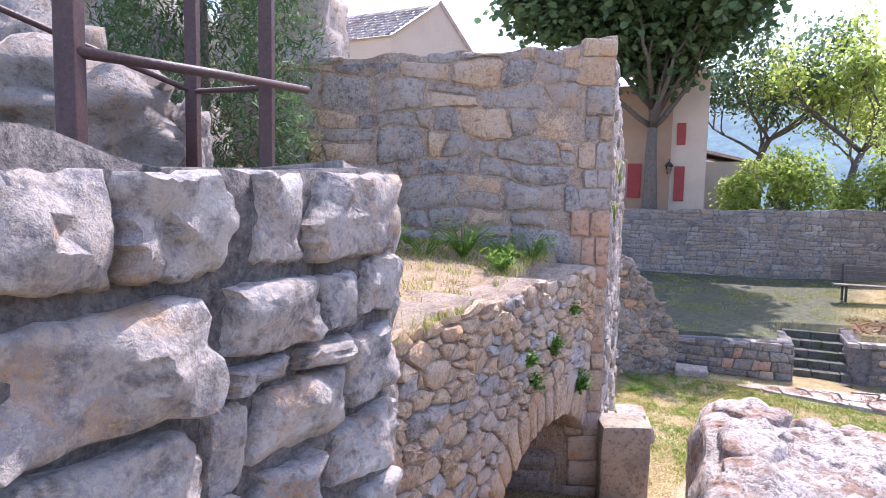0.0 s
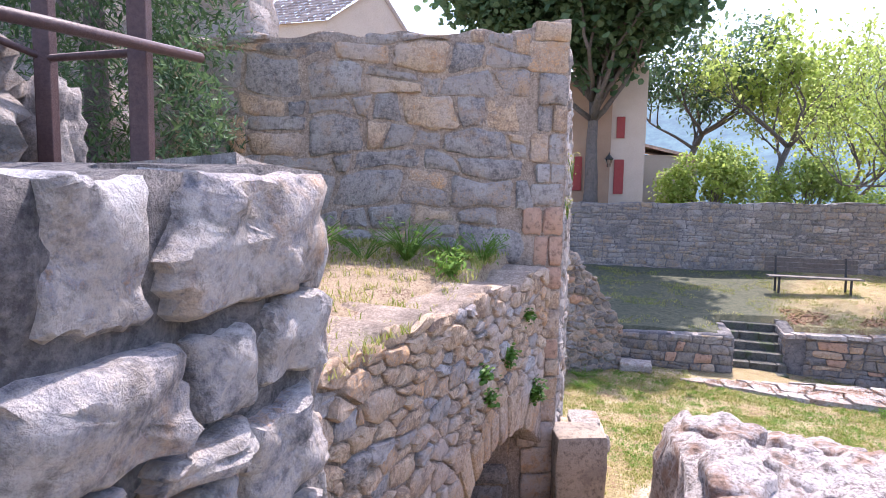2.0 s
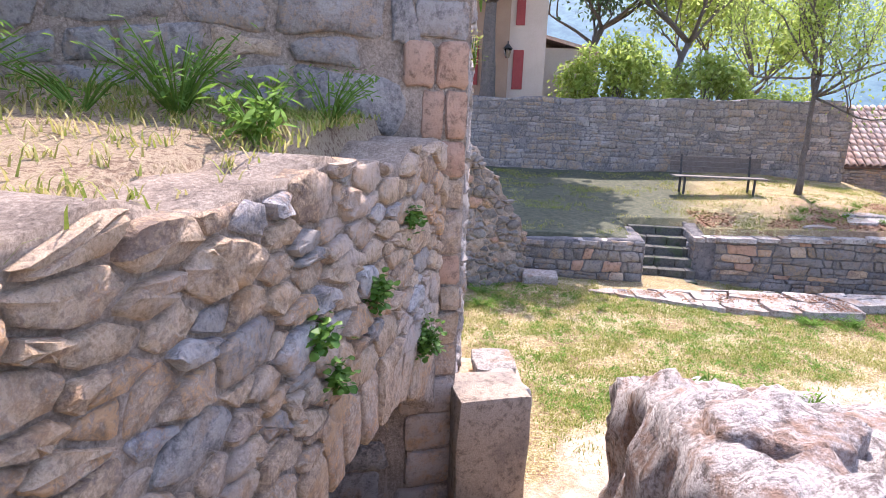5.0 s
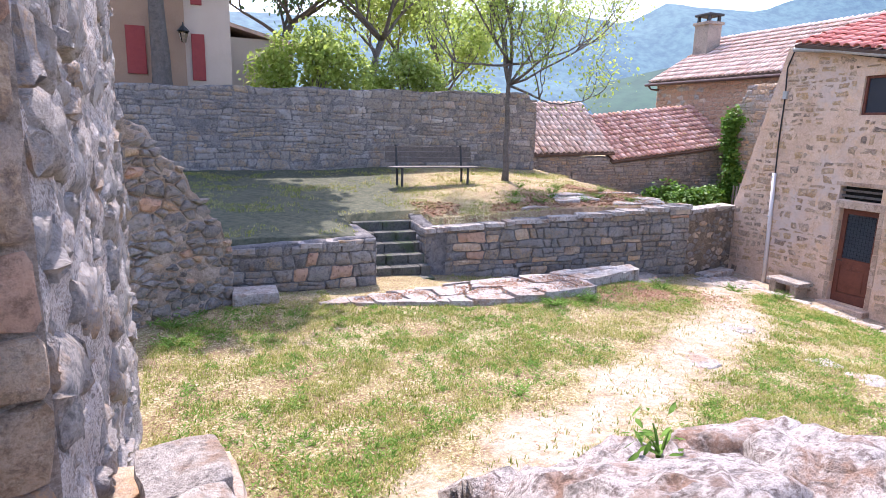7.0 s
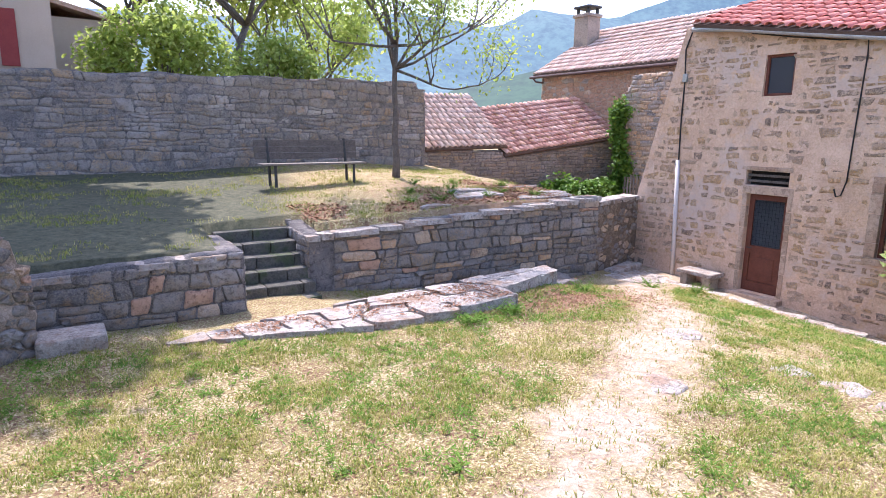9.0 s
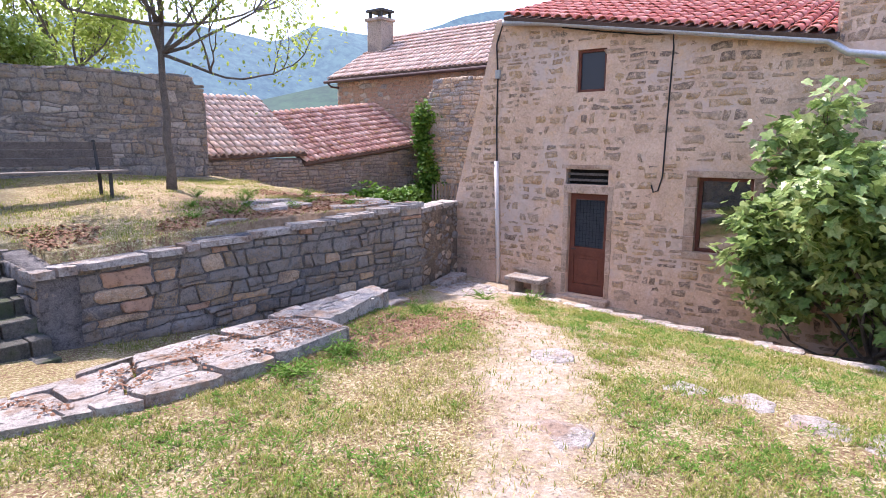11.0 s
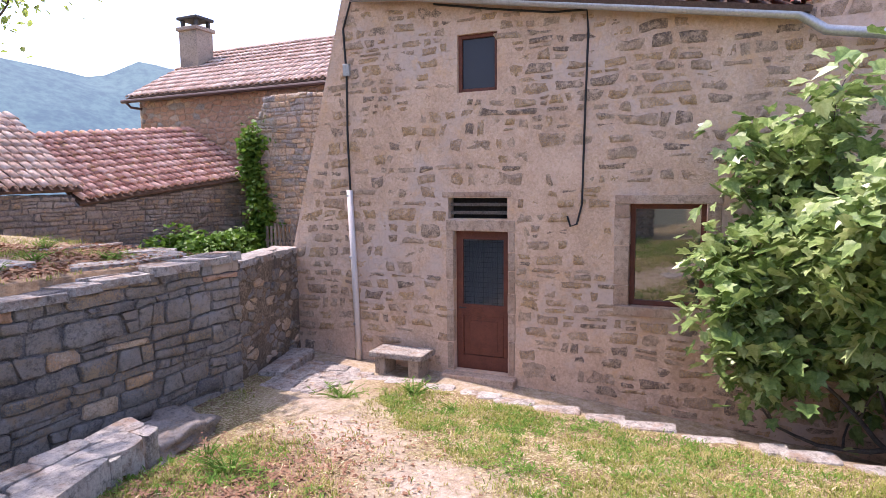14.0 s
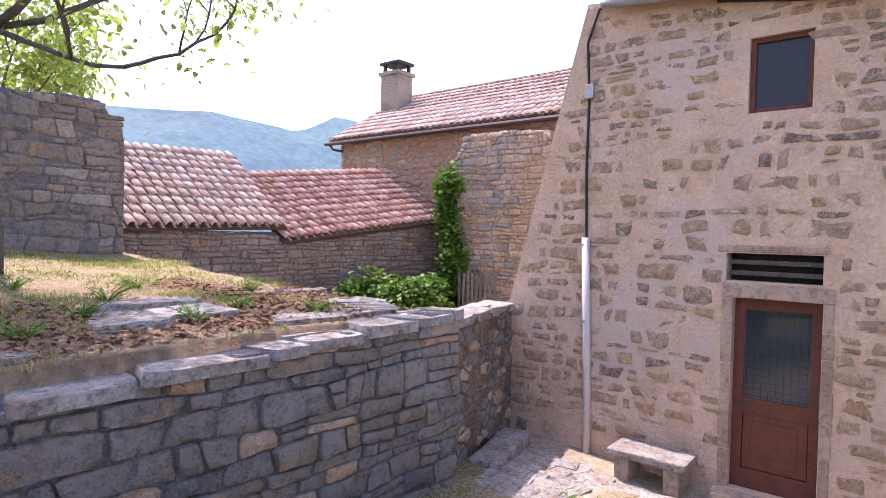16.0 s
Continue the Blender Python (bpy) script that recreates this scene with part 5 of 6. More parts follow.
def grow(start, direction, length, radius, levels, rng, out, tips, spread=0.7, up=0.25, kids=3, bend=0.25, leafy=1):
    """Limbs that fork: bars into out, twig points into tips."""
    pts, d, p = [Vector(start)], Vector(direction).normalized(), Vector(start)
    n = 5
    for i in range(n):
        d = (d + bend * Vector((rng.uniform(-1, 1), rng.uniform(-1, 1), rng.uniform(-0.6, 1) * 0.6)) + Vector((0, 0, up * 0.2))).normalized()
        p = p + d * length / n
        pts.append(p)
        if levels <= leafy:
            tips.append((p.copy(), d.copy()))
    out.append((pts, [radius * (1 - 0.55 * i / n) for i in range(n + 1)]))
    if levels <= 0:
        return
    for k in range(kids):
        at = pts[rng.randint(2, n)] if k else pts[-1]
        side = Vector((rng.uniform(-1, 1), rng.uniform(-1, 1), rng.uniform(-0.3, 0.7))).normalized()
        grow(at, d * (1 - spread * 0.5) + side * spread + Vector((0, 0, up)), length * rng.uniform(0.55, 0.8), radius * 0.5, levels - 1, rng, out, tips, spread, up, kids, bend, leafy)


def tree(name, at, trunk, levels, limb, leaf, size, per_tip, scatter, seed, label, bark=BARK, spread=0.7, up=0.25, kids=3, limbs=4, shape="oval", twig=4, lean=(0, 0), category="tree", aim=None, leafy=1):
    rng = random.Random(seed)
    root = thing(name, at, label, category)
    h, r = trunk
    bars, tips = [], []
    pts = [Vector((lean[0] * (i / 6) ** 1.3 + 0.03 * rng.uniform(-1, 1) * (i > 0), lean[1] * (i / 6) ** 1.3, -0.15 + (h + 0.15) * i / 6)) for i in range(7)]
    bm = tube_bm(pts, [r * (1.25 if i == 0 else 1 - 0.45 * i / 6) for i in range(7)], 10)
    part("trunk", bm, bark, root, smooth=True)
    for k in range(limbs):
        a = 6.283 * k / limbs + rng.uniform(-0.4, 0.4)
        d = Vector((math.cos(a), math.sin(a), rng.uniform(0.3, 1.0)))
        if aim and k < len(aim):
            d = Vector(aim[k])
        grow(pts[rng.randint(5, 6)], d, limb * (1.3 if aim and k < 2 and limbs > 8 else 1) * rng.uniform(0.8, 1.15), r * 0.5, levels, rng, bars, tips, spread, up, kids, 0.25, leafy)
    bm = bmesh.new()
    for p, rr in bars:
        tube_bm(p, [max(q, 0.004) for q in rr], twig, bm)
    part("branchwork", bm, bark, root, smooth=True)
    pos = []
    for p, d in tips:
        for _ in range(per_tip):
            pos.append(p + scatter * Vector((rng.gauss(0, 1), rng.gauss(0, 1), rng.gauss(0, 0.8))))
    v, f = leaf_cloud(pos, size, rng, shape)
    tagged(child("crown", mesh_of("crown", v, f, leaf), root), "crown of many small leaves")
    return root


# young tree on the terrace
tree("young_tree", (6.69, 19.3, terrace_z(6.69, 19.3)), (2.9, 0.085), 3, 1.75, LEAF_LIGHT, 0.085, 6, 0.25, 8, "slender young tree with an airy light green crown", spread=0.7, up=0.2, limbs=12,
     aim=[(1, 0.0, -0.05), (0.95, -0.25, 0.2), (0.6, -0.6, -0.3), (0.8, -0.1, 0.7), (-0.7, -0.2, 0.8), (-0.8, -0.5, -0.25), (0.2, 0.7, 0.9), (0.1, -0.2, 1.2), (0.45, -0.9, 0.4), (-0.3, 0.1, 1.3), (0.3, 0.2, 1.3), (-0.5, -0.5, 0.6)], leafy=2)
# dark tree at the house behind the wall
tree("plane_tree", (-1.55, 24.1, 3.5), (4.0, 0.28), 3, 3.2, LEAF_DARK, 0.28, 20, 0.48, 12, "large dark broadleaf tree behind the boundary wall", spread=0.75, up=0.2, limbs=12, shape="round",
     aim=[(0.2, -0.3, 1.6), (-0.3, 0, 1.6), (0.4, -0.4, 1.5), (0.5, -0.7, 1.2), (-0.5, -0.5, 1.2), (0.6, -0.3, 0.6)])
# trees beyond the wall
tree("acacia", (5.2, 29, 3.0), (3.2, 0.2), 3, 2.6, LEAF_LIGHT, 0.22, 6, 0.35, 15, "light feathery tree behind the wall", limbs=5, lean=(0.8, 0))
tree("acacia", (10.0, 33, 1.0), (3.5, 0.2), 3, 2.8, LEAF_LIGHT, 0.24, 6, 0.4, 16, "light feathery tree behind the wall", limbs=6, lean=(-0.5, 0))
tree("pine", (1.6, 32, 3.0), (4.0, 0.22), 3, 2.6, LEAF_DARK, 0.24, 6, 0.45, 17, "dark leaning tree behind the wall", limbs=6, lean=(1.4, 0))


def bush(name, at, rx, ry, rz, count, leaf, size, seed, label, shape="oval", category="bush"):
    """A low bush: stems, and leaves on many uneven lobes."""
    rng = random.Random(seed)
    root = thing(name, at, label, category)
    lobes = []
    for _ in range(26):
        a, c = rng.uniform(0, 6.283), rng.uniform(0, 1)
        q = Vector((rx * math.cos(a) * math.sqrt(1 - c * c) * 0.75, ry * math.sin(a) * math.sqrt(1 - c * c) * 0.75, rz * (0.25 + 0.6 * c)))
        lobes.append((q, rng.uniform(0.2, 0.38)))
    bm = bmesh.new()
    for q, _ in lobes[:14]:
        tube_bm([(q.x * 0.1, q.y * 0.1, -0.1), (q.x * 0.5, q.y * 0.5, q.z * 0.6), q], [0.03, 0.02, 0.008], 5, bm)
    tagged(part("stem", bm, BARK, root), "woody stems", kind="stuff")
    pos = []
    for _ in range(count):
        q, s = rng.choice(lobes)
        d = Vector((rng.gauss(0, 1), rng.gauss(0, 1), rng.gauss(0, 1))).normalized() * rng.uniform(0.6, 1.1) * s
        p = q + Vector((d.x * rx, d.y * ry, d.z * rz))
        if p.z > 0.02:
            pos.append(p)
    v, f = leaf_cloud(pos, size, rng, shape)
    child("leaves", mesh_of("leaves", v, f, leaf), root)
    return root


bush("garden_shrub", (2.7, 24.9, 3.5), 1.9, 1.3, 2.4, 6500, LEAF_LIGHT, 0.16, 21, "bright green broadleaf shrub behind the wall")
bush("garden_shrub", (6.2, 26.5, 3.2), 1.8, 1.5, 2.3, 5000, LEAF_LIGHT, 0.16, 22, "bright green broadleaf shrub behind the wall")
bush("garden_shrub", (9.3, 27.5, 2.0), 1.8, 1.5, 2.6, 4000, LEAF_LIGHT, 0.16, 23, "pale green shrub behind the wall")
bush("ivy", (15.2, 21.75, -0.6), 2.5, 1.2, 1.75, 13000, LEAF_IVY, 0.13, 24, "bright green ivy spreading over the ground", "round", "ivy")


def climber(at, label):
    """Ivy that climbs a wall in ragged tufts round two stems."""
    rng = random.Random(25)
    root = thing("ivy", at, label, "ivy")
    for k in (-0.08, 0.1):
        part("stem", tube_bm([(0, k, 0), (0.05, k + 0.1, 1.4), (0.02, k - 0.12, 2.8), (0.05, k, 4.3)], [0.03, 0.025, 0.018, 0.008], 6), BARK, root)
    pos = []
    for _ in range(90):
        z = rng.uniform(0.2, 4.4)
        c = Vector((-0.08, 0.16 * math.sin(z * 2.1) + rng.gauss(0, 0.10 + 0.22 * max(0, 1 - z / 2.4)), z))
        s = rng.uniform(0.08, 0.2)
        pos += [c + s * Vector((0.6 * rng.gauss(0, 1), rng.gauss(0, 1), rng.gauss(0, 1))) for _ in range(45)]
    v, f = leaf_cloud(pos, 0.12, rng, "round")
    child("leaves", mesh_of("leaves", v, f, LEAF_IVY), root)


climber((16.85, 21.75, -0.6), "ragged ivy climbing the ruined wall")


def cypress(at, r, h, seed, label):
    rng = random.Random(seed)
    root = thing("cypress", at, label, "tree")
    part("trunk", tube_bm([(0, 0, -0.1), (0, 0, h * 0.5)], [0.12, 0.05]), BARK, root)
    pos = []
    for _ in range(30000):
        z = rng.uniform(0, h)
        a = rng.uniform(0, 6.283)
        rr = r * (1 + 0.18 * math.sin(a * 5 + z * 2) + 0.12 * math.sin(z * 7 + a)) * math.sqrt(rng.uniform(0.35, 1)) * min(1, 0.55 + z * 0.8) * (1 - 0.5 * (z / h) ** 2)
        pos.append((rr * math.cos(a), rr * math.sin(a), z))
    v, f = leaf_cloud(pos, 0.085, rng, "lance", -0.9)
    child("foliage", mesh_of("foliage", v, f, LEAF_CYPRESS), root, label="dense dark green sprays")


cypress((-4.0, 4.45, 3.6), 0.95, 5.0, 31, "dense dark cypress beside the ruined wall")

# fig by the window
fig = tree("fig_tree", (10.9, 8.8, -0.85), (0.5, 0.06), 3, 1.15, LEAF_FIG, 0.175, 10, 0.17, 41, "spreading fig tree with large lobed leaves against the house", spread=0.72, up=0.28, limbs=12, shape="fig", twig=5,
           aim=[(-0.1, -0.1, 1.6), (-0.05, -0.5, 1.7), (-0.1, -0.9, 1.3), (-0.2, -0.7, 1.6), (-0.05, -0.3, 2.2), (0.08, 0.6, 0.45), (-0.2, 0.1, 0.5), (-0.15, -1.2, 0.8), (0.05, 0.55, -0.25), (-0.2, -0.3, -0.2), (-0.1, -1.0, 0.1), (-0.05, 0.25, 1.0)])


def blades(count, box, z_of, rng, h, lean, dense):
    """Grass: single bent blades where dense(x, y) lets them stand."""
    verts, faces = [], []
    made = 0
    x0, x1, y0, y1 = box
    for _ in range(count):
        x, y = rng.uniform(x0, x1), rng.uniform(y0, y1)
        if rng.random() > dense(x, y):
            continue
        z = z_of(x, y) - 0.004
        for _ in range(3):
            bx, by = x + rng.gauss(0, 0.02), y + rng.gauss(0, 0.02)
            a, s = rng.uniform(0, 6.283), h * rng.uniform(0.5, 1.3)
            dx, dy, w = math.cos(a), math.sin(a), 0.0045
            t = lean * rng.uniform(0.3, 1) * s
            b = len(verts)
            verts += [(bx - dy * w, by + dx * w, z), (bx + dy * w, by - dx * w, z), (bx + dx * t * 0.4 + dy * w * 0.6, by + dy * t * 0.4 - dx * w * 0.6, z + s * 0.6), (bx + dx * t * 0.4 - dy * w * 0.6, by + dy * t * 0.4 + dx * w * 0.6, z + s * 0.6), (bx + dx * t, by + dy * t, z + s * 0.85)]
            faces += [(b, b + 1, b + 2, b + 3), (b + 3, b + 2, b + 4)]
    return verts, faces


def lawn_density(x, y):
    n = noise.fractal(Vector((x * 1.5, y * 1.5, 0)), 0.7, 2.1, 4)
    if y > 13.9 and x > 1.2 or x > kerb_x(y) - 0.15 or x < -1.0 and y < 10.8:
        return 0
    if trail_distance(x, y) < 0.42 + 0.35 * n:
        return 0.03 + 0.12 * max(0, n)
    return max(0.05, 0.46 + 1.3 * n)


RL = random.Random(3)
v, f = blades(110000, (-1.2, 10.6, 7.6, 14.6), ground_z, RL, 0.045, 1.3, lawn_density)
tagged(new("lawn_grass", mesh_of("lawn_grass", v, f, GRASS)), "short patchy grass of the lawn", "grass", kind="stuff")
straw = []
for _ in range(26000):
    x, y = RL.uniform(-1.0, 10.4), RL.uniform(7.4, 14.4)
    if x < kerb_x(y) - 0.1 and not (y > 13.9 and x > 1.2):
        straw.append((x, y, ground_z(x, y) + 0.006))
v, f = leaf_cloud(straw, 0.045, RL, "lance", -0.2)
tagged(new("lawn_straw", mesh_of("lawn_straw", v, f, STRAW)), "dry straw and dead leaves between the grass", "straw", kind="stuff")
v, f = blades(38000, (-1.5, 9.3, 15.2, 21.6), ground_z, RL, 0.05, 0.8, lambda x, y: max(0, (0.25 if x > 3.6 else 0.08) + noise.fractal(Vector((x, y, 4)), 0.8, 2.1, 4)))
tagged(new("terrace_grass", mesh_of("terrace_grass", v, f, GRASS)), "thin grass on the terrace", "grass", kind="stuff")
v, f = blades(9000, (-4.2, -1.35, 2.6, 6.6), bank_z, RL, 0.06, 1.4, lambda x, y: max(0.03, 0.16 + 0.5 * noise.noise(Vector((x * 2, y * 2, 1))) + 0.5 * max(0, (y - 4.9))) if y > 3.0 else 0)
tagged(new("bank_grass", mesh_of("bank_grass", v, f, GRASS)), "sparse dry grass on the bank", "grass", kind="stuff")


def weed(at, r, h, count, size, seed, label, leaf=WEED, shape="lance"):
    rng = random.Random(seed)
    root = thing("weed", at, label, "plant")
    stems, pos = bmesh.new(), []
    for _ in range(max(4, count // 9)):
        a, s = rng.uniform(0, 6.283), rng.uniform(0.3, 1)
        tip = Vector((r * s * math.cos(a), r * s * math.sin(a), h * rng.uniform(0.6, 1)))
        tube_bm([(0, 0, -0.02), tip * 0.5 + Vector((0, 0, 0.1 * h)), tip], [0.006, 0.004, 0.002], 4, stems)
        for k in range(9):
            pos.append(tip * (0.25 + 0.75 * k / 8) + 0.03 * Vector((rng.gauss(0, 1), rng.gauss(0, 1), rng.gauss(0, 1))))
    tagged(part("stem", stems, WEED, root), "thin green stems", kind="stuff")
    v, f = leaf_cloud(pos, size, rng, shape, -0.3)
    child("leaves", mesh_of("leaves", v, f, leaf), root)
    return root


weed((-1.55, 5.35, bank_z(-1.55, 5.35)), 0.17, 0.2, 150, 0.09, 51, "bright green leafy weed on the bank")
weed((-2.3, 5.4, bank_z(-2.3, 5.4)), 0.35, 0.22, 140, 0.05, 52, "low grey-green weeds along the ruined wall")
weed((-1.7, 5.9, bank_z(-1.7, 5.9)), 0.3, 0.22, 140, 0.05, 53, "low grey-green weeds along the ruined wall")
weed((-2.7, 5.15, bank_z(-2.7, 5.15)), 0.4, 0.34, 320, 0.055, 55, "tall grey-green weeds along the ruined wall")
weed((-2.0, 5.6, bank_z(-2.0, 5.6)), 0.4, 0.36, 320, 0.055, 56, "tall grey-green weeds along the ruined wall")
weed((-1.45, 6.0, bank_z(-1.45, 6.0)), 0.25, 0.26, 200, 0.05, 57, "tall grey-green weeds along the ruined wall")
weed((-0.99, 6.28, 2.30), 0.10, 0.16, 420, 0.034, 54, "bushy green tuft of wall weed rooted in a joint", LEAF_IVY, "round")
weed((-1.11, 5.54, 2.85), 0.05, 0.09, 200, 0.034, 70, "small tuft of wall weed rooted in a joint", LEAF_IVY, "round")
weed((-1.19, 5.00, 2.86), 0.06, 0.08, 200, 0.034, 82, "small tuft of wall weed rooted in a joint", LEAF_IVY, "round")
weed((-1.17, 5.15, 2.65), 0.04, 0.06, 150, 0.034, 92, "small tuft of wall weed rooted in a joint", LEAF_IVY, "round")
weed((-1.04, 6.02, 3.11), 0.04, 0.06, 110, 0.034, 104, "small tuft of wall weed rooted in a joint", LEAF_IVY, "round")
weed((-0.84, 7.2, 3.95), 0.10, 0.22, 60, 0.05, 58, "dry stalks growing from the wall's edge", GRASS)
weed((-0.84, 7.6, 4.35), 0.10, 0.3, 60, 0.05, 59, "dry stalks growing from the wall's edge", GRASS)
weed((2.2, 9.9, ground_z(2.2, 9.9)), 0.14, 0.08, 50, 0.07, 60, "low weed rosette on the lawn")
weed((4.95, 12.82, ground_z(4.95, 12.82)), 0.35, 0.14, 260, 0.06, 61, "green grass clump below the slabs")
weed((6.9, 13.4, ground_z(6.9, 13.4)), 0.3, 0.16, 160, 0.05, 62, "weeds beside the low slab wall")
weed((9.6, 14.3, ground_z(9.6, 14.3)), 0.4, 0.12, 220, 0.06, 63, "grass clump near the house")
weed((9.6, 12.9, ground_z(9.6, 12.9)), 0.2, 0.10, 70, 0.06, 64, "low weed rosette on the lawn")
weed((-1.0, 13.3, ground_z(-1.0, 13.3)), 0.4, 0.12, 260, 0.06, 65, "green weeds at the foot of the broken wall")

weed((0.62, 6.35, 2.22), 0.07, 0.09, 36, 0.05, 66, "fresh green weed growing in the rock")
weed((0.95, 5.9, 2.36), 0.05, 0.07, 30, 0.04, 67, "fresh green weed growing in the rock")

# ---- things ----
# block at the foot of the ruin
def rough_block(name, sx, sy, sz, at, turn, mat, label, category, seed, kind="", bevel=0.03, amount=0.02):
    bm = box_bm(sx, sy, sz, bevel=bevel)
    bmesh.ops.subdivide_edges(bm, edges=bm.edges, cuts=2, use_grid_fill=True)
    for v in bm.verts:
        v.co += amount * noise.noise_vector(v.co * 5 + Vector((seed, 0, 0))) + 0.3 * amount * noise.noise_vector(v.co * 17)
    ob = part(name, bm, mat, smooth=True)
    ob.data.set_sharp_from_angle(angle=radians(40))
    ob.matrix_basis = pose(*at, 0, 0, turn)
    return tagged(ob, label, category, kind=kind)


rough_block("plinth", 0.5, 0.42, 0.95, (-0.62, 6.90, 1.36), 18, CUT_STONE, "rough stone plinth at the ruin's corner", "plinth", 1, "structure")
rough_block("footing", 0.52, 1.0, 0.85, (-0.64, 7.5, 1.12), 4, WARM_STONE, "crumbling footing of the ruined wall", "footing", 2, "structure", 0.05, 0.05)
rough_block("loose_stone", 0.33, 0.40, 0.2, (-0.60, 7.62, 1.62), 10, SLAB_STONE, "pale stone lying at the foot of the ruin", "stone", 3, amount=0.035)
rough_block("loose_stone", 0.30, 0.34, 0.2, (-0.53, 7.20, 1.64), 24, SLAB_STONE, "pale stone lying at the foot of the ruin", "stone", 5, amount=0.035)


# broken wall top beside the path
def rock_top(y):
    return lerp_rows(y, [(2.0, 3.0), (4.4, 2.85), (5.0, 2.74), (5.8, 2.48), (6.4, 2.22), (6.9, 2.02), (7.1, 1.9)])


verts, faces = [], []
nu, nv, nz = 30, 110, 16


def crag(q):
    """Rough broken rock: ridges and hollows."""
    return 0.10 * noise.fractal(q * 2.2, 0.7, 2.2, 6) + 0.09 * abs(noise.noise(q * 3.7)) - 0.05 * abs(noise.noise(q * 9)) + 0.02 * noise.noise(q * 22)


for i in range(nu + 1):
    for j in range(nv + 1):
        y = 2.2 + (6.76 - 2.2) * j / nv
        x = 0.08 + 0.10 * max(0, y - 5) / 2 + 1.25 * i / nu + 0.05 * noise.noise(Vector((0, y * 3, 1)))
        edge = min(i, nu - i, nv - j) / 3
        verts.append((x, y, rock_top(y) - 0.10 * (i / nu) - 0.03 + crag(Vector((x, y, 0))) - (0.08 * (1 - edge) if edge < 1 else 0)))
for i in range(nu):
    for j in range(nv):
        k = i * (nv + 1) + j
        faces.append((k, k + nv + 1, k + nv + 2, k + 1))
rim = [i * (nv + 1) for i in range(nu + 1)] + [nu * (nv + 1) + j for j in range(1, nv + 1)] + [i * (nv + 1) + nv for i in range(nu - 1, -1, -1)] + [j for j in range(nv - 1, 0, -1)]
last = rim
for k in range(1, nz + 1):
    ring = []
    for r in rim:
        x, y, z = verts[r]
        zz = z + (0.6 - z) * k / nz
        q = Vector((x, y, zz))
        o = 0.16 * noise.noise_vector(q * 2.6) + 0.06 * noise.noise_vector(q * 8)
        verts.append((x + o.x * min(1, k / 2), y + o.y * min(1, k / 2), zz))
        ring.append(len(verts) - 1)
    for c in range(len(rim)):
        e = (c + 1) % len(rim)
        faces.append((last[c], last[e], ring[e], ring[c]))
    last = ring
rock = new("wall_rock", mesh_of("wall_rock", verts, [q[::-1] for q in faces[nu * nv:]] + faces[:nu * nv], ROCK_STONE, True))
tagged(rock, "broken thick wall top of pale weathered rock", "wall", kind="structure")
RR = random.Random(9)
for poly in cells(0.12, 1.3, 2.3, 6.7, 0.42, 0.36, RR, 0.5):
    if RR.random() < 0.45:
        continue
    (cu, cv), vv, ff = stone_geometry(poly, 0.03, RR.uniform(0.03, 0.07), 0.2, RR, 0.8, True)
    vv = [(p, r, q + 0.02 * noise.noise(Vector((p * 9, r * 9, cu)))) for p, q, r in vv]
    child("stone", mesh_of("stone", vv, [q[::-1] for q in ff], ROCK_STONE, True), rock,
          Matrix.Translation((cu + 0.10 * max(0, cv - 5) / 2, cv, rock_top(cv) - 0.01 - 0.09 * cu)) @ Euler((-0.3 if cv > 5 else -0.1, RR.uniform(-0.15, 0.15), 0)).to_matrix().to_4x4())

# railing and boulders by the start
rail = thing("railing", (-1.5, 1.9, 4.24), "brown painted iron handrail on square posts", "railing")
for name, x, y, h in (("post", -1.44, 1.39, 1.1), ("post", -1.56, 2.26, 1.1), ("post", -2.06, 2.40, 1.1)):
    ob = part(name, box_bm(0.05, 0.05, h, bevel=0.004), RAIL_METAL, rail)
    ob.location = (x + 1.5, y - 1.9, h / 2 - 0.02)
    ob.rotation_euler = (0, 0, 0.4)
part("handrail", tube_bm([Vector(p) - Vector((-1.5, 1.9, 4.24)) for p in ((-1.425, 1.38, 4.50), (-1.46, 1.9, 4.545), (-1.5, 2.43, 4.585))], 0.015, 10), RAIL_METAL, rail, "round handrail", True)
part("lower_rail", tube_bm([Vector(p) - Vector((-1.5, 1.9, 4.24)) for p in ((-2.6, 0.6, 5.1), (-2.1, 2.1, 4.66), (-2.06, 2.4, 4.6), (-1.56, 2.27, 4.57))], 0.012, 8), RAIL_METAL, rail, "thin bent rail", True)


def boulder(at, sx, sy, sz, seed, mat, label, turn=0):
    bm = bmesh.new()
    bmesh.ops.create_icosphere(bm, subdivisions=4, radius=1)
    for v in bm.verts:
        c = v.co.copy()
        k = 1 + 0.07 * noise.fractal(c * 5 + Vector((0, 0, seed)), 0.7, 2.2, 4) + 0.22 * noise.fractal(c * 1.3 + Vector((seed, 0, 0)), 0.8, 2.1, 6) - 0.12 * noise.cell(c * 2.2 + Vector((0, seed, 0))) + 0.16 * abs(noise.noise(c * 2.6 + Vector((seed, 4, 0)))) - 0.10 * abs(noise.noise(c * 6 + Vector((0, seed, 2))))
        m = max(abs(c.x), abs(c.y), abs(c.z))
        c = c.lerp(c / m * 0.8, 0.6) * k
        v.co = Vector((c.x * sx, c.y * sy, c.z * sz))
    ob = part("boulder", bm, mat, smooth=True)
    ob.matrix_basis = pose(*at, 0, 0, turn)
    return tagged(ob, label, "rock")


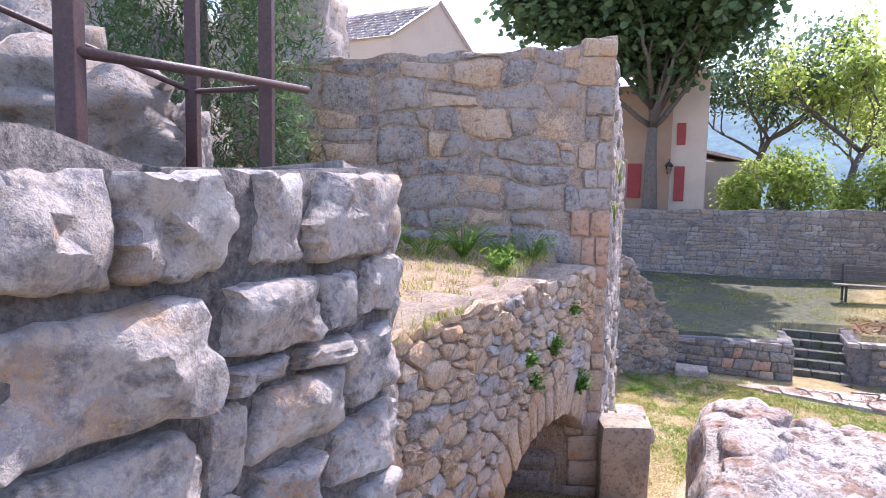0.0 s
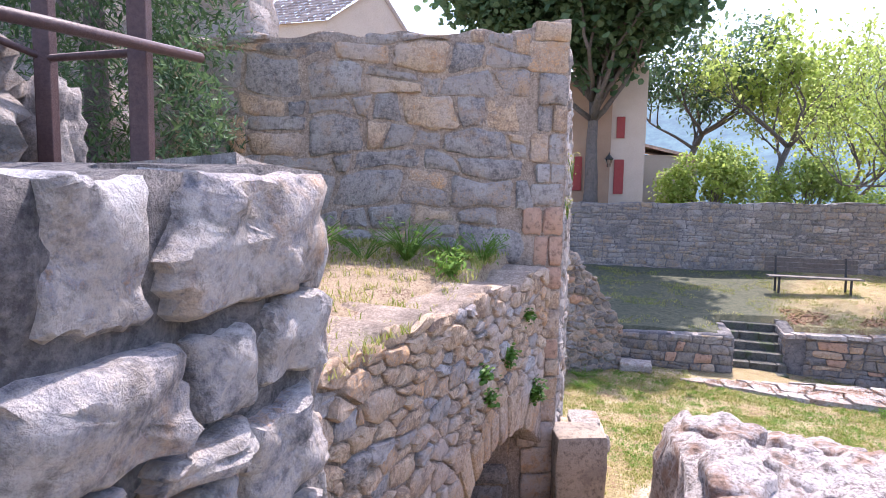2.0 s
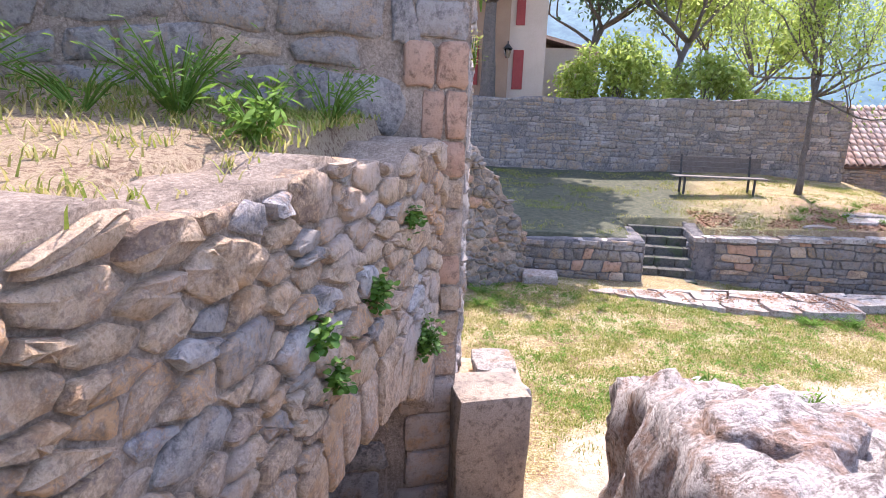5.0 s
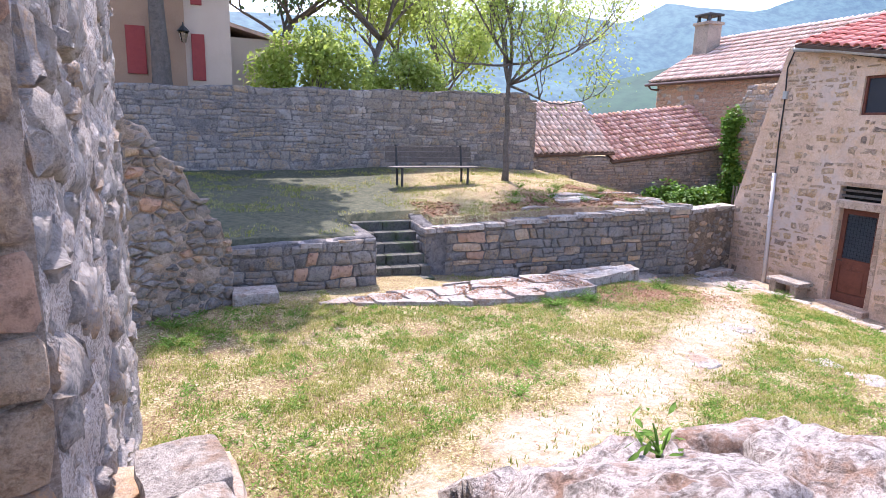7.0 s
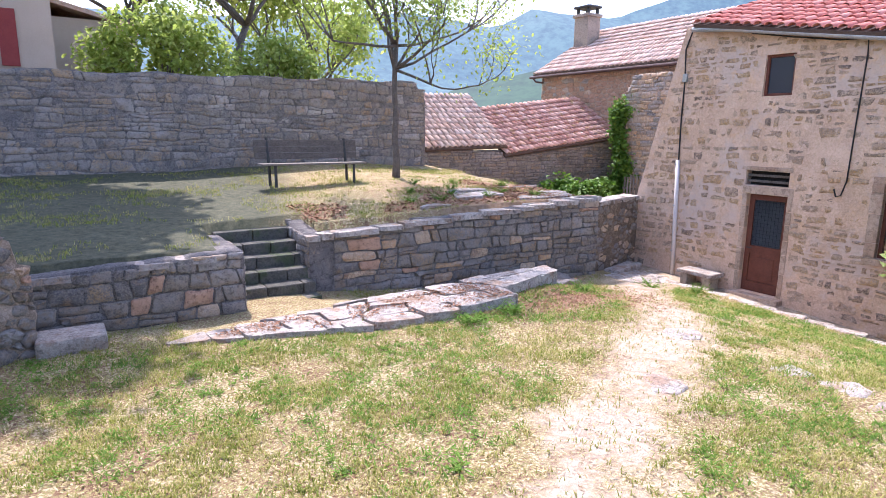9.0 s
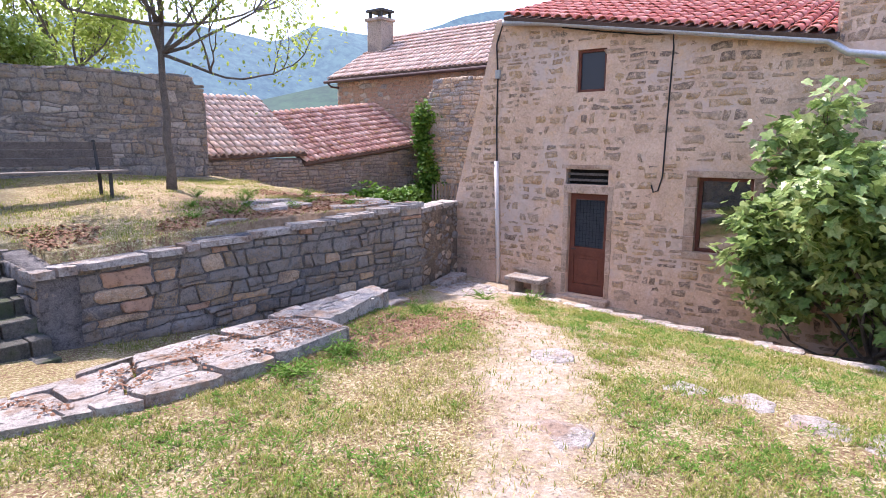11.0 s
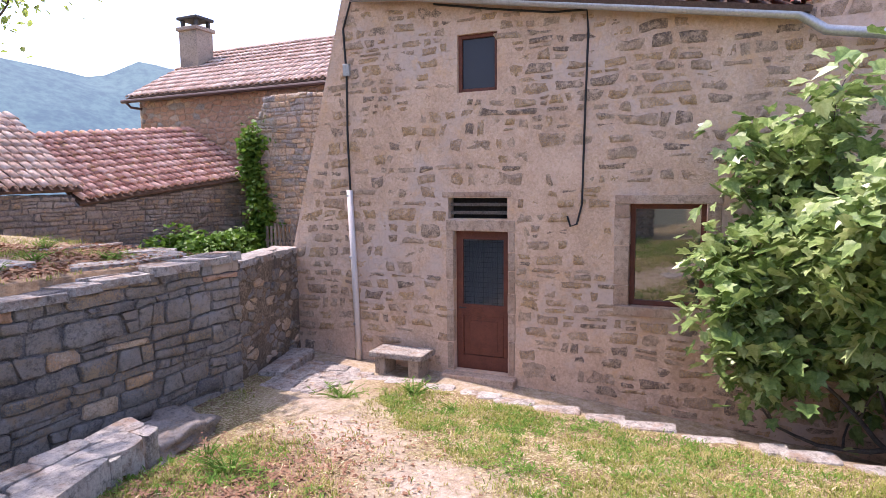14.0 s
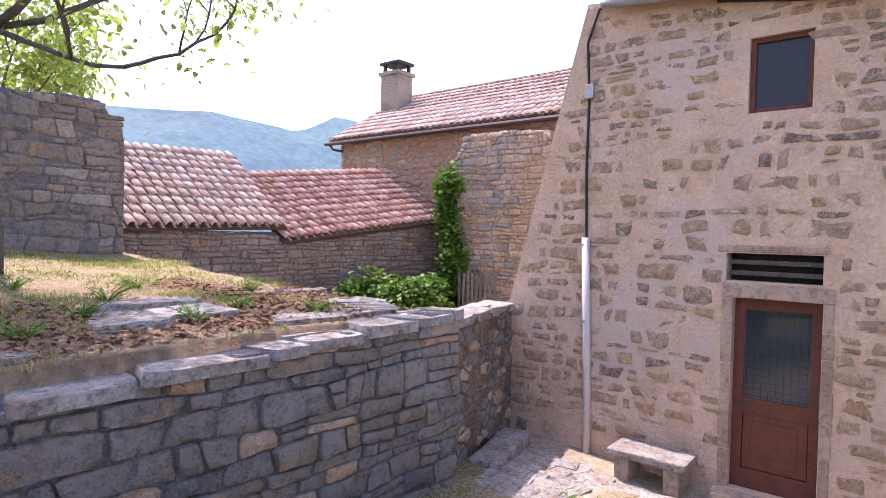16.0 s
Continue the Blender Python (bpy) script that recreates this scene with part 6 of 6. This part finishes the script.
boulder((-2.55, 2.05, 4.46), 0.55, 0.42, 0.30, 3, GREY_STONE, "large weathered grey boulder behind the railing", 35)
boulder((-2.35, 2.6, 4.40), 0.14, 0.14, 0.20, 5, GREY_STONE, "upright grey stone beside the boulder", 20)
boulder((-3.9, 2.7, 4.7), 0.9, 0.5, 0.5, 7, GREY_STONE, "grey rock outcrop behind the railing", 10)
boulder((-7.6, 6.2, 4.6), 2.2, 1.6, 2.6, 9, DARK_STONE, "dark rock face beyond the cypress", 10)
boulder((-4.6, 6.4, 5.6), 0.75, 0.5, 1.2, 13, GREY_STONE, "crumbling rock on top of the ruin", 20)
boulder((7.7, 15.0, -0.04), 0.6, 0.36, 0.18, 14, DARK_STONE, "grey rock at the foot of the terrace wall", 15)
boulder((6.7, 14.25, 0.38), 0.26, 0.2, 0.14, 15, SLAB_STONE, "small pale rock beside the slabs", 30)
flat_stones("near_flags", [(-1.9, 2.35), (-1.0, 1.9), (-1.15, 2.3), (-1.75, 2.75)], lambda x, y: 4.25, 1.2, 1.0, SLAB_STONE, label="pale flat slab at the wall's end", seed=71, thick=0.06)

# benches
bench = thing("garden_bench", (4.6, 19.0, terrace_z(4.6, 19.0)), "weathered wooden slat bench with metal legs", "bench")
for i in range(4):
    ob = part("seat_slat", box_bm(2.25, 0.085, 0.035, bevel=0.006), BENCH_WOOD, bench)
    ob.location = (0, -0.2 + 0.11 * i, 0.45)
for i in range(3):
    ob = part("back_slat", box_bm(2.25, 0.03, 0.12, bevel=0.006), BARK, bench)
    ob.location = (0, 0.26 + 0.02 * i, 0.6 + 0.13 * i)
for x in (-0.85, 0.85):
    part("leg", tube_bm([(x, -0.18, 0), (x, -0.18, 0.43), (x, 0.22, 0.43), (x, 0.32, 0.95)], 0.03), IRON, bench)
    part("leg", tube_bm([(x, 0.18, 0), (x, 0.2, 0.43)], 0.03), IRON, bench)
bench.rotation_euler = (0, 0, 0.04)

sb = thing("stone_bench", (11.26, 14.42, -0.53), "small stone bench of a slab on two blocks by the door", "bench")
bm = box_bm(0.42, 0.82, 0.09, bevel=0.02)
for v in bm.verts:
    v.co += 0.015 * noise.noise_vector(v.co * 5)
part("seat", bm, SLAB_STONE, sb).location = (0, 0, 0.46)
for y in (-0.26, 0.26):
    part("leg", box_bm(0.34, 0.16, 0.44, bevel=0.02), CUT_STONE, sb).location = (0, y, 0.2)
ob = part("threshold", box_bm(0.35, 1.2, 0.16, bevel=0.04), SLAB_STONE)
ob.matrix_basis = pose(10.62, 15.88, ground_z(10.62, 15.88) + 0.04, 0, 0, 105.7)
tagged(ob, "long stone block at the foot of the garden wall", "stone")

# flat stones in the lawn
for i, (x, y, r) in enumerate(((6.37, 11.25, 0.27), (6.31, 9.92, 0.24), (6.32, 9.43, 0.25), (6.17, 8.91, 0.3), (6.13, 8.4, 0.3), (4.74, 10.32, 0.28))):
    rng = random.Random(i)
    poly = [(r * rng.uniform(0.7, 1.15) * math.cos(k * 0.785), r * rng.uniform(0.7, 1.1) * math.sin(k * 0.785)) for k in range(8)]
    _, vv, ff = stone_geometry(poly, 0.0, 0.02, 0.06, rng, 0.9)
    ob = new("flat_stone", mesh_of("flat_stone", [(a, c, b) for a, b, c in vv], [q[::-1] for q in ff], SLAB_STONE, True))
    ob.location = (x, y, ground_z(x, y) - 0.014)
    tagged(ob, "flat pale stone set in the lawn", "stone", "flat stones in the lawn")

# dry litter on the terrace
RT = random.Random(15)
pos = []
for _ in range(15000):
    x, y = RT.uniform(3.3, 9.3), RT.uniform(16.0, 20)
    if noise.noise(Vector((x * 0.9, y * 0.9, 8))) + 0.35 * (x - 6.5) / 3 + 0.4 * (17.2 - y) > 0.05:
        pos.append((x, y, ground_z(x, y) + RT.uniform(0.012, 0.03)))
v, f = leaf_cloud(pos, 0.06, RT, "oval", 0.0)
tagged(new("leaf_litter", mesh_of("leaf_litter", v, f, PINE_LITTER)), "brown dead leaves scattered on the terrace", "leaves", kind="stuff")

# brown litter on the slabs and the bare ground beside them, green tufts over the lawn
RB = random.Random(19)
pos = []
for _ in range(5200):
    x, y = RB.gauss(6.1, 1.0), RB.gauss(13.2, 0.45)
    if x < 9 and y < 14.2:
        on_slab = slab_front(x) + 0.05 < y < 13.95 and x < 5.25
        pos.append((x, y, max(ground_z(x, y), slab_z(x, y) + 0.02 if on_slab else -9) + 0.012))
for _ in range(2600):
    x = RB.uniform(1.5, 5.0)
    y = slab_front(x) + RB.uniform(0.12, 0.9)
    if noise.noise(Vector((x * 2, y * 2, 3))) > 0.05 and y < 13.9:
        pos.append((x, y, slab_z(x, y) + 0.028))
v, f = leaf_cloud(pos, 0.04, RB, "oval", -0.2)
tagged(new("slab_litter", mesh_of("slab_litter", v, f, PINE_LITTER)), "brown dead leaves on the slabs and bare earth", "leaves", kind="stuff")
pos = []
for _ in range(3600):
    x, y = RB.uniform(-0.8, 10.0), RB.uniform(8.2, 14.0)
    if trail_distance(x, y) < 0.6 or x > kerb_x(y) - 0.2 or (0.8 < x < 5.5 and y > slab_front(x) - 0.1):
        continue
    if noise.fractal(Vector((x * 0.8, y * 0.8, 0)), 0.8, 2.1, 4) < -0.12:
        continue
    r = RB.uniform(0.02, 0.08)
    z = ground_z(x, y)
    pos += [(x + RB.gauss(0, r), y + RB.gauss(0, r), z + RB.uniform(0.0, 0.03)) for _ in range(22)]
v, f = leaf_cloud(pos, 0.045, RB, "lance", -0.7)
tagged(new("lawn_tufts", mesh_of("lawn_tufts", v, f, WEED)), "small green tufts of weeds in the lawn", "weeds", kind="stuff")
for i, (x, y) in enumerate(((7.3, 16.5), (7.9, 16.9), (6.7, 17.0), (7.1, 17.6), (5.6, 16.6), (8.4, 16.4), (6.2, 16.5), (6.0, 17.4), (7.6, 18.2), (6.6, 18.3), (8.6, 17.8))):
    weed((x, y, ground_z(x, y)), 0.22, 0.12, 110, 0.06, 80 + i, "green grass clump on the littered terrace")
weed((7.05, 13.75, ground_z(7.05, 13.75)), 0.14, 0.2, 60, 0.05, 90, "reddish wilted plant beside the slabs", PINE_LITTER)
weed((4.3, 12.72, ground_z(4.3, 12.72)), 0.35, 0.12, 260, 0.06, 91, "green grass clump below the slabs")
weed((-0.9, 12.6, ground_z(-0.9, 12.6)), 0.35, 0.12, 200, 0.06, 92, "green weeds at the foot of the ruin")
weed((10.0, 13.6, ground_z(10.0, 13.6)), 0.35, 0.14, 180, 0.06, 93, "grass clump near the house")
